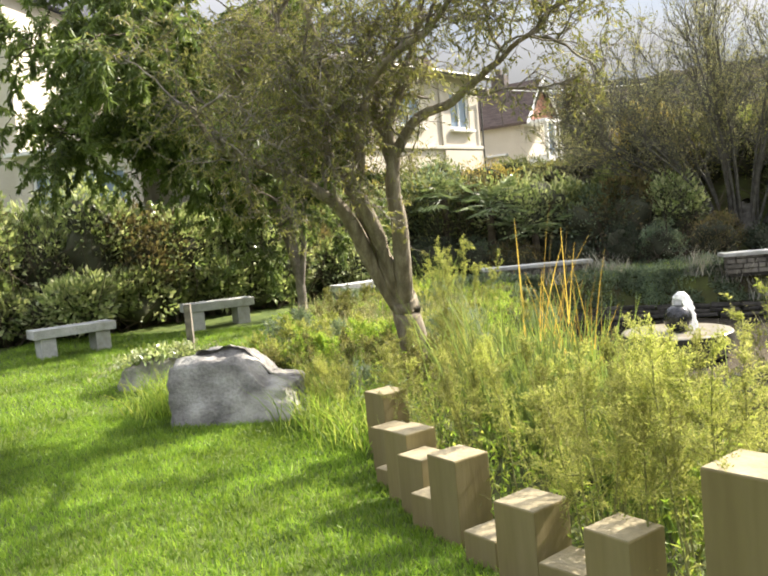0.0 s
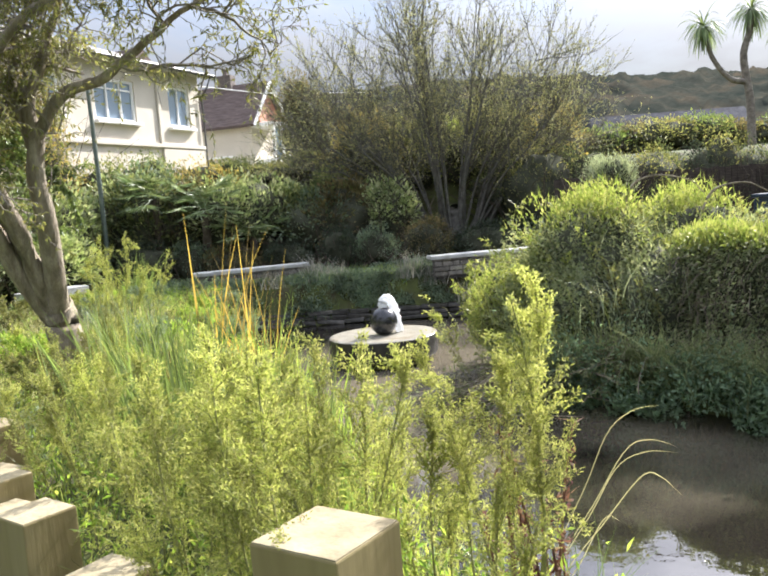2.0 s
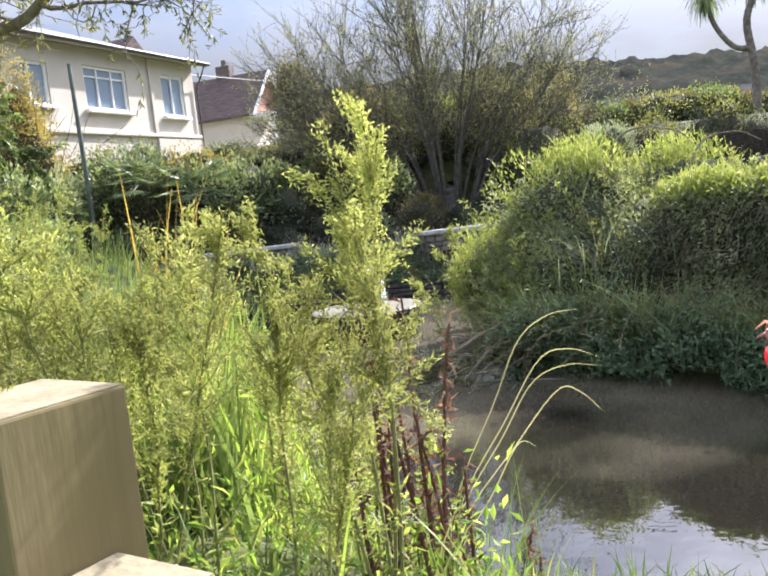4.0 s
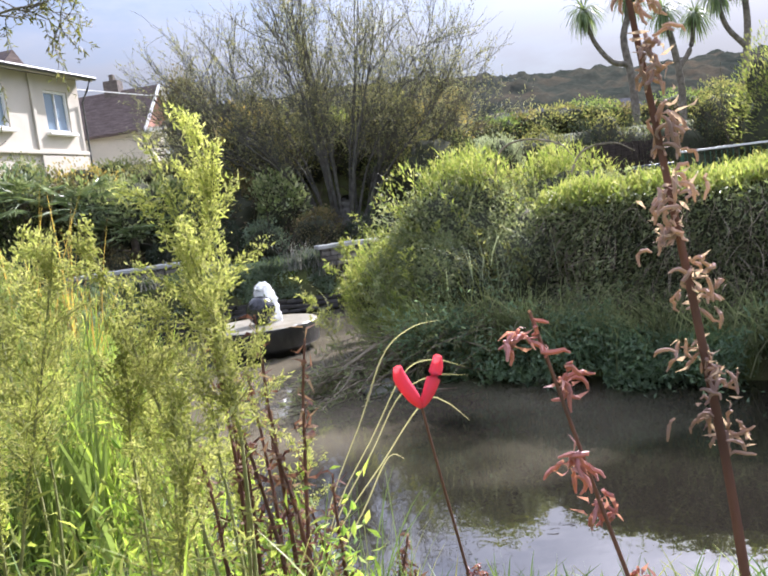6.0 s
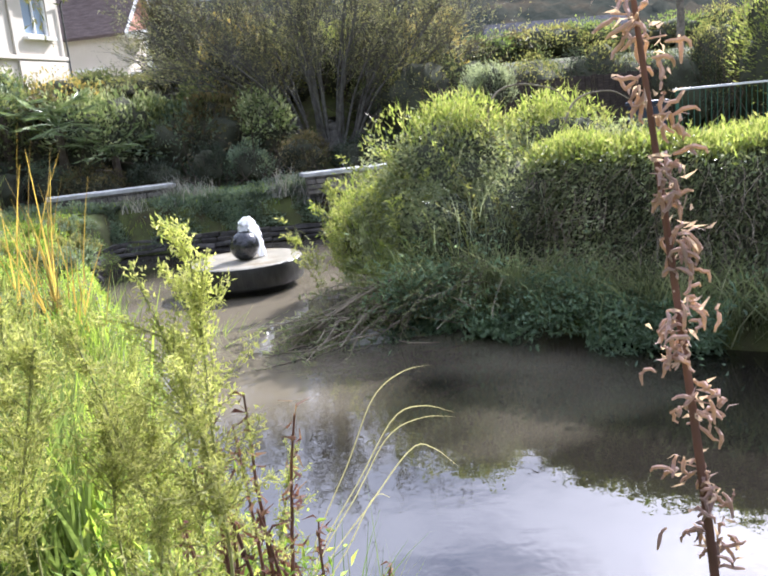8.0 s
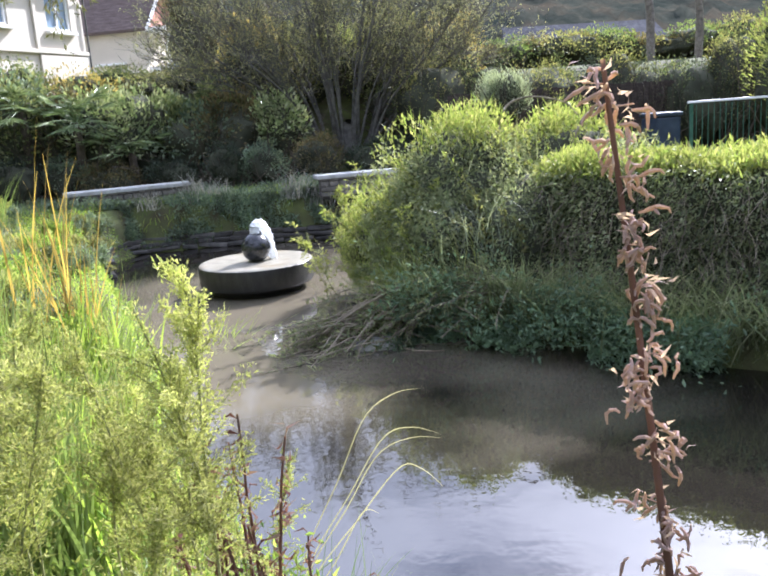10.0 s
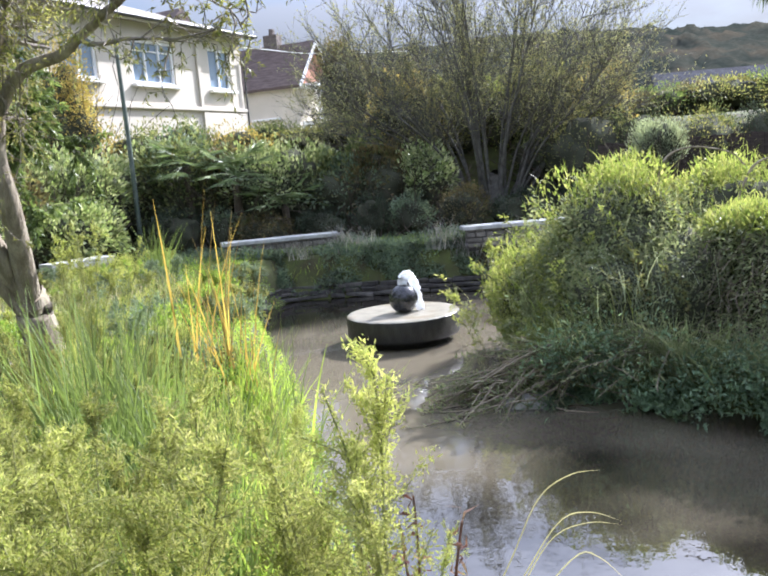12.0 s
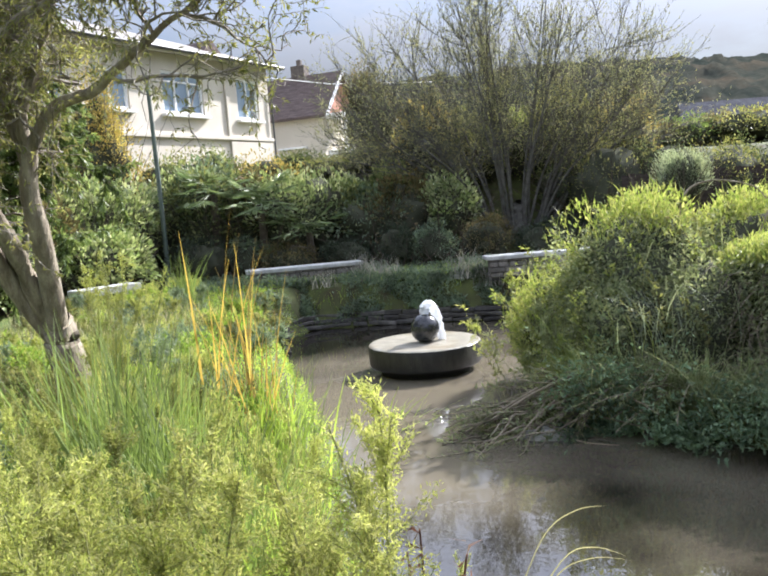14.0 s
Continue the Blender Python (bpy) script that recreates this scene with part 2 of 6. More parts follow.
L_DARK = foliage("dark_tree_leaf", [(0.085, 0.13, 0.035), (0.14, 0.195, 0.055), (0.22, 0.27, 0.085)], 0.4)
L_SALLOW = foliage("grey_olive_leaf", [(0.15, 0.16, 0.085), (0.22, 0.225, 0.12), (0.29, 0.285, 0.15), (0.35, 0.32, 0.16)], 0.5)
L_IVY = foliage("ivy_leaf", [(0.13, 0.185, 0.065), (0.25, 0.315, 0.115), (0.38, 0.43, 0.19), (0.52, 0.53, 0.33)], 0.3, rough=0.3, spec=0.7)
L_HEDGE = foliage("hedge_leaf", [(0.08, 0.115, 0.045), (0.14, 0.18, 0.065), (0.22, 0.245, 0.095), (0.32, 0.32, 0.13)], 0.3)
L_BROWN = foliage("russet_leaf", [(0.08, 0.07, 0.036), (0.13, 0.11, 0.052), (0.21, 0.155, 0.07), (0.15, 0.16, 0.06)], 0.35)
L_AMBER = foliage("amber_leaf", [(0.24, 0.19, 0.05), (0.36, 0.27, 0.07), (0.42, 0.31, 0.09), (0.22, 0.22, 0.06)], 0.45)
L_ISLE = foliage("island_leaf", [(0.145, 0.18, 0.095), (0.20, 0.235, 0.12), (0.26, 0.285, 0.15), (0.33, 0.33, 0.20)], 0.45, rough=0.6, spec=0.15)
# yellower leaf: sunlight on hedge tops is put into its colour
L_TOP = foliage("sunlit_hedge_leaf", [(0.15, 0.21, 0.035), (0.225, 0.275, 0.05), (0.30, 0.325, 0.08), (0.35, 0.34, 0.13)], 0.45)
L_NETTLE = foliage("nettle_leaf", [(0.12, 0.195, 0.12), (0.165, 0.245, 0.15), (0.22, 0.30, 0.19)], 0.45, rough=0.6, spec=0.2)
L_LILAC = foliage("lilac_seed_grass", [(0.24, 0.23, 0.22), (0.33, 0.31, 0.31), (0.42, 0.40, 0.40)], 0.45, rough=0.8, spec=0.1)
# leaf colour darkened to stand in for shade on the bank
L_SHADE = foliage("shade_toned_leaf", [(0.045, 0.06, 0.042), (0.07, 0.09, 0.06), (0.105, 0.125, 0.08)], 0.25, rough=0.7, spec=0.15)
L_SILVER = foliage("silver_leaf", [(0.22, 0.26, 0.17), (0.30, 0.34, 0.23), (0.38, 0.41, 0.29)], 0.35)
L_BLUE = foliage("grey_green_leaf", [(0.11, 0.165, 0.11), (0.18, 0.235, 0.155), (0.26, 0.31, 0.20)], 0.35)
L_STRAW = foliage("straw_blade", [(0.26, 0.235, 0.14), (0.36, 0.325, 0.20), (0.47, 0.43, 0.29)], 0.45)
L_DOCK = foliage("dried_dock_leaf", [(0.10, 0.04, 0.036), (0.15, 0.065, 0.052), (0.20, 0.11, 0.085), (0.27, 0.19, 0.14)], 0.35, rough=0.8, spec=0.1)
L_SEED = foliage("dry_pink_seed_head", [(0.26, 0.11, 0.11), (0.36, 0.20, 0.19), (0.46, 0.34, 0.31), (0.60, 0.52, 0.46)], 0.45, rough=0.8, spec=0.1)
L_SEED_RED = foliage("dry_red_seed_head", [(0.22, 0.05, 0.06), (0.34, 0.10, 0.11), (0.42, 0.20, 0.18), (0.52, 0.38, 0.32)], 0.4)
L_RED = foliage("red_petal", [(0.52, 0.015, 0.06), (0.66, 0.025, 0.09), (0.74, 0.06, 0.14)], 0.4)
L_PALM = foliage("palm_blade", [(0.10, 0.155, 0.06), (0.17, 0.23, 0.095), (0.26, 0.31, 0.15)], 0.3, rough=0.35)

# solid shrub cores: the shade between leaves is put into this colour
L_CORE = foliage("inner_shade_colour", [(0.05, 0.055, 0.036), (0.085, 0.088, 0.055)], 0.1, rough=0.9, spec=0.05)
M_SPRAY = bpy.data.materials.new("white_falling_water")
M_SPRAY.use_nodes = True
n_, l_ = M_SPRAY.node_tree.nodes, M_SPRAY.node_tree.links
foam, lit = n_.new("ShaderNodeBsdfTranslucent"), n_.new("ShaderNodeMixShader")
foam.inputs["Color"].default_value = (0.93, 0.95, 0.97, 1)
n_["Principled BSDF"].inputs["Base Color"].default_value = (0.88, 0.90, 0.92, 1)
n_["Principled BSDF"].inputs["Roughness"].default_value = 0.25
lit.inputs["Fac"].default_value = 0.5
l_.new(n_["Principled BSDF"].outputs["BSDF"], lit.inputs[1])
l_.new(foam.outputs["BSDF"], lit.inputs[2])
l_.new(lit.outputs["Shader"], n_["Material Output"].inputs["Surface"])

M_WATER = bpy.data.materials.new("murky_pond_water")
M_WATER.use_nodes = True
n_, l_ = M_WATER.node_tree.nodes, M_WATER.node_tree.links
b_ = n_["Principled BSDF"]
b_.inputs["Roughness"].default_value, b_.inputs["Specular IOR Level"].default_value = 0.9, 0.0
t_, r_, bp_ = n_.new("ShaderNodeTexCoord"), n_.new("ShaderNodeTexNoise"), n_.new("ShaderNodeBump")
silt, sr_ = n_.new("ShaderNodeTexNoise"), n_.new("ShaderNodeValToRGB")
silt.inputs["Scale"].default_value, silt.inputs["Detail"].default_value = 0.35, 3.0
sr_.color_ramp.elements[0].position, sr_.color_ramp.elements[0].color = 0.35, (0.015, 0.013, 0.010, 1)
sr_.color_ramp.elements[1].position, sr_.color_ramp.elements[1].color = 0.65, (0.150, 0.130, 0.092, 1)
r_.inputs["Scale"].default_value, r_.inputs["Detail"].default_value = 5.0, 3.0
bp_.inputs["Strength"].default_value, bp_.inputs["Distance"].default_value = 0.17, 0.012
gl_, fr_, mx_ = n_.new("ShaderNodeBsdfGlossy"), n_.new("ShaderNodeFresnel"), n_.new("ShaderNodeMixShader")
gl_.inputs["Roughness"].default_value = 0.015
fr_.inputs["IOR"].default_value = 2.3
l_.new(t_.outputs["Object"], r_.inputs["Vector"])
l_.new(t_.outputs["Object"], silt.inputs["Vector"])
far_, fm_, fa_ = n_.new("ShaderNodeVectorMath"), n_.new("ShaderNodeMapRange"), n_.new("ShaderNodeMath")   # fountain-stirred clay; darker outwards, with the hedge's shade put into the colour
far_.operation = "DISTANCE"
far_.inputs[1].default_value = (1.4, 10.8, WATER)
fm_.inputs["From Min"].default_value, fm_.inputs["From Max"].default_value = 1.2, 6.5
fm_.inputs["To Min"].default_value, fm_.inputs["To Max"].default_value = 0.24, -0.34
fa_.operation = "ADD"
l_.new(t_.outputs["Object"], far_.inputs[0])
l_.new(far_.outputs["Value"], fm_.inputs["Value"])
l_.new(fm_.outputs["Result"], fa_.inputs[0])
l_.new(silt.outputs["Fac"], fa_.inputs[1])
l_.new(fa_.outputs["Value"], sr_.inputs["Fac"])
l_.new(sr_.outputs["Color"], b_.inputs["Base Color"])
l_.new(r_.outputs["Fac"], bp_.inputs["Height"])
l_.new(bp_.outputs["Normal"], gl_.inputs["Normal"])
l_.new(bp_.outputs["Normal"], fr_.inputs["Normal"])
l_.new(fr_.outputs["Fac"], mx_.inputs["Fac"])
l_.new(b_.outputs["BSDF"], mx_.inputs[1])
l_.new(gl_.outputs["BSDF"], mx_.inputs[2])
l_.new(mx_.outputs["Shader"], n_["Material Output"].inputs["Surface"])

M_GLASS = bpy.data.materials.new("window_glass")
M_GLASS.use_nodes = True
b_ = M_GLASS.node_tree.nodes["Principled BSDF"]
b_.inputs["Base Color"].default_value = (0.20, 0.27, 0.34, 1)
b_.inputs["Roughness"].default_value, b_.inputs["Specular IOR Level"].default_value = 0.05, 0.9


# ---- mesh helpers ----
def mesh_np(name, v, f, material, parent=None, smooth=False, label=""):
    """One mesh object out of an array of corners and an array of faces that all have the same count of corners."""
    v, f = np.asarray(v, np.float32).reshape(-1, 3), np.asarray(f, np.int32)
    me = bpy.data.meshes.new(name)
    me.vertices.add(len(v))
    me.vertices.foreach_set("co", v.ravel())
    me.loops.add(f.size)
    me.loops.foreach_set("vertex_index", f.ravel())
    me.polygons.add(len(f))
    me.polygons.foreach_set("loop_start", np.arange(len(f), dtype=np.int32) * f.shape[1])
    me.polygons.foreach_set("use_smooth", np.full(len(f), smooth))
    me.update()
    me.validate()
    me.materials.append(material)
    ob = new(name, me)
    ob.parent = parent
    if label:
        tagged(ob, label)
    return ob


def part(name, bm, material, parent=None, label="", smooth=False):
    """Links a bmesh as one mesh object."""
    me = bpy.data.meshes.new(name)
    bm.to_mesh(me)
    bm.free()
    for p in me.polygons:
        p.use_smooth = smooth
    me.materials.append(material)
    ob = new(name, me)
    ob.parent = parent
    if label:
        tagged(ob, label)
    return ob


def base(name, x, y, z, rz=0.0, label="", category="", group="", kind=""):
    ob = new(name)
    ob.empty_display_size = 0.1
    ob.matrix_world = pose(x, y, z, 0, 0, rz)
    return tagged(ob, label, category, group, kind)


def box(bm, cx, cy, cz, sx, sy, sz, bevel=0.0, rz=0.0):
    """A box by its middle and its size, with bevelled edges, added to bm."""
    made = bmesh.ops.create_cube(bm, size=1.0, matrix=pose(cx, cy, cz, 0, 0, rz) @ Matrix.Diagonal((sx, sy, sz, 1)))
    if bevel:
        edges = list({e for v in made["verts"] for e in v.link_edges})
        bmesh.ops.bevel(bm, geom=edges, offset=bevel, segments=2, affect="EDGES", profile=0.6)
    return bm


def unit(v):
    return v / np.maximum(np.linalg.norm(v, axis=-1, keepdims=True), 1e-9)


def leaves(c, d, length, width, rng, lift=0.15):
    """Leaves as folded four-cornered blades: bases c, directions d. Returns corners and faces."""
    n = len(c)
    d = unit(d)
    side = unit(np.cross(d, unit(rng.normal(size=(n, 3)))))
    up = np.cross(side, d)
    ln = (length * rng.uniform(0.6, 1.25, n))[:, None]
    wd = (width * rng.uniform(0.7, 1.2, n))[:, None]
    mid = c + d * ln * 0.45 + up * ln * lift * 0.5
    v = np.stack([c, mid + side * wd * 0.5, c + d * ln - up * ln * lift * 0.4, mid - side * wd * 0.5], 1)
    return v.reshape(-1, 3), np.arange(4 * n).reshape(n, 4)


def blades(b, height, width, lean, rng, bend=0.5, levels=3, spread=None):
    """Grass blades: bases b; each bows over in a direction of its own. Returns corners and faces."""
    n = len(b)
    h = (height * rng.uniform(0.6, 1.15, n))[:, None]
    a = rng.uniform(0, 2 * np.pi, n)
    out = np.stack([np.cos(a), np.sin(a), np.zeros(n)], 1)
    if spread is not None:
        out = unit(out + spread)
    ln = (lean * rng.uniform(0.2, 1.3, n))[:, None]
    a2 = rng.uniform(0, 2 * np.pi, n)
    side = np.stack([np.cos(a2), np.sin(a2), np.zeros(n)], 1)
    w = (width * rng.uniform(0.7, 1.3, n))[:, None]
    rows = []
    for k in range(levels + 1):
        s = k / levels
        p = b + np.array([0, 0, 1]) * h * (s - bend * 0.45 * ln * s * s) + out * h * ln * (0.35 * s + 0.65 * s * s)
        t = w * 0.5 * (1 - 0.92 * s ** 1.5)
        rows.append(np.stack([p - side * t, p + side * t], 1))
    v = np.stack(rows, 1)                                   # n, levels+1, 2, 3
    i = np.arange(n)[:, None] * (levels + 1) * 2 + np.arange(levels)[None] * 2
    f = np.stack([i, i + 1, i + 3, i + 2], -1).reshape(-1, 4)
    return v.reshape(-1, 3), f


def tubes(path, radius, sides=5):
    """Tubes along n paths of k points with a radius at each. Returns corners and faces."""
    path, radius = np.asarray(path, float), np.asarray(radius, float)
    n, k, _ = path.shape
    tan = unit(np.gradient(path, axis=1))
    ref = np.where(np.abs(tan[..., 2:3]) > 0.9, np.array([1.0, 0, 0]), np.array([0, 0, 1.0]))
    u = unit(np.cross(tan, ref))
    w = np.cross(tan, u)
    a = np.arange(sides) * 2 * np.pi / sides
    v = path[:, :, None] + radius[..., None, None] * (u[:, :, None] * np.cos(a)[:, None] + w[:, :, None] * np.sin(a)[:, None])
    i = (np.arange(n)[:, None, None] * k + np.arange(k - 1)[None, :, None]) * sides
    s = np.arange(sides)[None, None]
    t = (s + 1) % sides
    f = np.stack([i + s, i + t, i + sides + t, i + sides + s], -1).reshape(-1, 4)
    return v.reshape(-1, 3), f


def joined(pieces):
    vs, fs, at = [], [], 0
    for v, f in pieces:
        vs.append(v)
        fs.append(f + at)
        at += len(v)
    return np.concatenate(vs), np.concatenate(fs)


def grow(start, way, length, k, wiggle, rise, rng):
    """n wandering paths of k points: start, first direction, length; rise: pull up (or down) on the way."""
    n = len(start)
    d, p, out = unit(np.asarray(way, float)), np.array(start, float), []
    step = (np.asarray(length) * np.ones(n) / (k - 1))[:, None]
    for _ in range(k):
        out.append(p.copy())
        d = unit(d + rng.normal(size=(n, 3)) * wiggle + np.array([0, 0, 1]) * rise)
        p = p + d * step
    return np.stack(out, 1)


def along(paths, count, rng, lo=0.2, hi=1.0):
    """count random points on the given paths, the local direction, and the place along the path."""
    n, k, _ = paths.shape
    which, s = rng.integers(0, n, count), rng.uniform(lo, hi, count) * (k - 1)
    i = np.minimum(s.astype(int), k - 2)
    t = (s - i)[:, None]
    a, b = paths[which, i], paths[which, i + 1]
    return a * (1 - t) + b * t, unit(b - a), s / (k - 1)


def smooth_path(points, k):
    """A curve of k points through a few given ones."""
    p = np.array(points, float)
    s, q = np.linspace(0, len(p) - 1, k), np.vstack([2 * p[0] - p[1], p, 2 * p[-1] - p[-2]])
    i = np.minimum(s.astype(int), len(p) - 2)
    t = (s - i)[:, None]
    a, b, c, d = q[i], q[i + 1], q[i + 2], q[i + 3]
    return 0.5 * (2 * b + (c - a) * t + (2 * a - 5 * b + 4 * c - d) * t ** 2 + (3 * b - a - 3 * c + d) * t ** 3)


def taper(n, k, a, b):
    return np.linspace(1, 0, k)[None] * np.broadcast_to(a, (n,))[:, None] + np.linspace(0, 1, k)[None] * np.broadcast_to(b, (n,))[:, None]


# ---- ground, pond ----
POND = np.array([(1.05, 5.0), (0.58, 6.2), (0.36, 8.0), (0.02, 9.8), (-0.45, 12.0), (-0.95, 14.0), (-1.2, 15.6), (-0.7, 16.7), (0.8, 16.75),
                 (2.6, 16.4), (4.5, 16.1), (8.0, 15.0), (10.5, 11.0), (11.0, 5.5), (8.0, 2.8), (4.0, 3.3), (1.75, 4.35)])
ISLE = np.array([(1.75, 8.95), (2.4, 8.75), (3.2, 8.75), (3.8, 8.1), (4.7, 7.05), (6.0, 5.9), (8.5, 5.2), (11.5, 5.5), (11.5, 12.5), (7.0, 13.4), (4.2, 13.2), (2.9, 12.0), (2.55, 10.6)])


def inside(poly, x, y):
    """How far (x, y) lies inside a polygon; negative outside."""
    best, odd = np.full(x.shape, 1e9), np.zeros(x.shape, bool)
    for (x0, y0), (x1, y1) in zip(poly, np.roll(poly, -1, 0)):
        t = np.clip(((x - x0) * (x1 - x0) + (y - y0) * (y1 - y0)) / ((x1 - x0) ** 2 + (y1 - y0) ** 2), 0, 1)
        best = np.minimum(best, np.hypot(x - x0 - t * (x1 - x0), y - y0 - t * (y1 - y0)))
        odd ^= ((y0 > y) != (y1 > y)) & (x < (x1 - x0) * (y - y0) / (y1 - y0 + 1e-12) + x0)
    return np.where(odd, best, -best)


def ease(a, b, s):
    t = np.clip((s - a) / (b - a), 0, 1)
    return t * t * (3 - 2 * t)


def height(x, y):
    x, y = np.asarray(x, float), np.asarray(y, float)
    pond, isle = inside(POND, x, y), inside(ISLE, x, y)
    near = ease(9.0, 6.0, y) * ease(-0.5, 0.5, x)               # the near bank slopes gently, the far one is a step
    z = LAWN + (WATER - LAWN) * (ease(-1.5, 0.05, pond) * near + ease(-0.35, 0.05, pond) * (1 - near))
    z = z - 0.45 * ease(0.0, 0.6, pond)
    wet = ease(-0.05, 0.1, pond)
    z = z + wet * ease(-0.1, 0.5, isle) * 0.75
    z = z + 2.3 * ease(19.3, 23.5, y + 0.35 * x * (x < 0)) * (y > 14)
    z = z + 0.7 * ease(24, 36, y)
    return z + 0.02 * np.sin(x * 1.7) * np.cos(y * 1.3) * (1 - wet)


def spaced(lo, hi, fine, far, growth=1.35):
    mid = list(np.arange(lo, hi, fine))
    a, step = [], fine
    while (a[-1] if a else lo) > -far:
        step *= growth
        a.append((a[-1] if a else lo) - step)
    b, step = [], fine
    while (b[-1] if b else hi) < far:
        step *= growth
        b.append((b[-1] if b else hi) + step)
    return np.array(a[::-1] + mid + b)


gx, gy = spaced(-9, 11, 0.11, 900), spaced(-3, 24, 0.11, 900)
GX, GY = np.meshgrid(gx, gy)
gi = np.arange(GX.size).reshape(GX.shape)
gf = np.stack([gi[:-1, :-1], gi[:-1, 1:], gi[1:, 1:], gi[1:, :-1]], -1).reshape(-1, 4)
ground = mesh_np("ground", np.stack([GX, GY, height(GX, GY)], -1), gf, M_SOIL, smooth=True)
tagged(ground, "brown earth and turf sloping down to the pond", "ground", kind="structure")
ground.data.materials.append(M_LAWN)
PALISADE = [(0.70, 2.06, 0.84), (0.566, 2.212, 0.875), (0.43, 2.38, 1.12), (0.08, 2.86, 0.755), (-0.09, 3.05, 0.55), (-0.26, 3.27, 0.71), (-0.44, 3.48, 0.50), (-0.62, 3.74, 0.77),
            (-0.75, 3.93, 0.52), (-0.86, 4.12, 0.66), (-0.97, 4.33, 0.74), (-1.09, 4.58, 0.45), (-1.19, 4.86, 0.62), (-1.30, 5.21, 0.77)]


def on_lawn(x, y):
    """Left of the timber edging, in front of the hedges."""
    edge = np.interp(y, [-900, 1.7, 2.1, 2.86, 3.74, 5.2, 7.5, 10.5, 14, 18], [900, 1.1, 0.7, 0.05, -0.65, -1.35, -3.0, -4.0, -4.9, -5.2])
    return x < edge


cx_, cy_ = GX[:-1, :-1].ravel(), GY[:-1, :-1].ravel()
green = (on_lawn(cx_, cy_) & (cy_ < 17)).astype(np.int32)
ground.data.polygons.foreach_set("material_index", green)

wx, wy = np.meshgrid(np.linspace(-3, 13, 3), np.linspace(1.5, 18, 3))
wi = np.arange(9).reshape(3, 3)
wf = np.stack([wi[:-1, :-1], wi[:-1, 1:], wi[1:, 1:], wi[1:, :-1]], -1).reshape(-1, 4)
tagged(mesh_np("water", np.stack([wx, wy, np.full_like(wx, WATER)], -1), wf, M_WATER), "still murky brown pond water with reflections", "water", kind="structure")

rng = np.random.default_rng(3)


def scatter(n, x0, x1, y0, y1, keep=None):
    x, y = rng.uniform(x0, x1, n), rng.uniform(y0, y1, n)
    ok = np.ones(n, bool) if keep is None else keep(x, y)
    x, y = x[ok], y[ok]
    return np.stack([x, y, height(x, y)], 1)


# mown lawn
lawn_a = np.concatenate([scatter(84000, -4.5, 0.6, 2.2, 6.5, on_lawn), scatter(60000, -5.5, 2.2, -2.5, 2.2, on_lawn)])
lawn_b = np.concatenate([scatter(45000, -9.0, -1.0, 6.5, 12.5, on_lawn), scatter(26000, -8.5, -4.5, 2.5, 6.5, on_lawn)])
lawn = joined([blades(lawn_a, 0.045, 0.0078, 0.8, rng, levels=2), blades(lawn_b, 0.06, 0.012, 0.8, rng, levels=1)])
tagged(mesh_np("lawn_grass", *lawn, M_GRASS), "short mown bright green lawn grass", "grass", kind="stuff")


# ---- timber palisade ----
def timber_block(x, y, top, size, rz):
    ob = base("timber_block", x, y, LAWN - 0.15, rz, "square weathered oak block set upright in the lawn's edge", "timber edging", "stepped timber blocks")
    h = top - LAWN + 0.15
    bm = box(bmesh.new(), 0, 0, h / 2 - 0.002, size, size, h - 0.004, 0.005)
    part("body", bm, M_TIMBER, ob)
    # cap in paler end grain, sunlight included in its colour
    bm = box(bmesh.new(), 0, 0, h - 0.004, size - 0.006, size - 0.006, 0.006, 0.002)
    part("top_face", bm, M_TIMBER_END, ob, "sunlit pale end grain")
    return ob


for k, (x, y, top) in enumerate(PALISADE):
    timber_block(x, y, top, 0.205 + 0.01 * ((k * 7) % 3 - 1), -39 + (k * 5) % 7 - 3)


# ---- boulders, benches ----
def boulder(name, x, y, z, sx, sy, sz, seed, label, crest=((-1, 0.85), (0, 1.0), (1, 0.85)), blocky=0.5, turn=-12):
    """A worn block of stone; crest: how high its top is from end to end."""
    bm = bmesh.new()
    bmesh.ops.create_cube(bm, size=2.0)
    bmesh.ops.subdivide_edges(bm, edges=bm.edges[:], cuts=26, use_grid_fill=True)
    cx, cz = [c[0] for c in crest], [c[1] for c in crest]
    for v in bm.verts:
        p = v.co.copy()
        q = p.normalized().lerp(p * 0.9, blocky)
        n1 = noise.noise(q * 0.9 + Vector((seed, 0, 0)))
        n2 = noise.noise(q * 2.6 + Vector((0, seed, 0)))
        n3 = noise.noise(q * 8.0 + Vector((0, 0, seed)))
        n4 = noise.noise(q * 19.0 + Vector((seed, 0, seed)))
        facet = noise.cell(q * 1.9 + Vector((seed, seed, 0)))
        q *= 1 + 0.10 * n1 + 0.07 * n2 + 0.04 * n3 + 0.018 * n4 + 0.04 * facet
        if q.z > 0:
            q.z *= float(np.interp(q.x, cx, cz))
            q.y += 0.30 * q.z * (q.y < 0)                 # the front leans back
        v.co = Vector((q.x * sx, q.y * sy, q.z * sz))
    ob = part(name, bm, M_BOULDER, None, "", True)
    ob.matrix_world = pose(x, y, z, 0, 0, turn)
    tagged(ob, label, "boulder", "lawn boulders")
    return ob


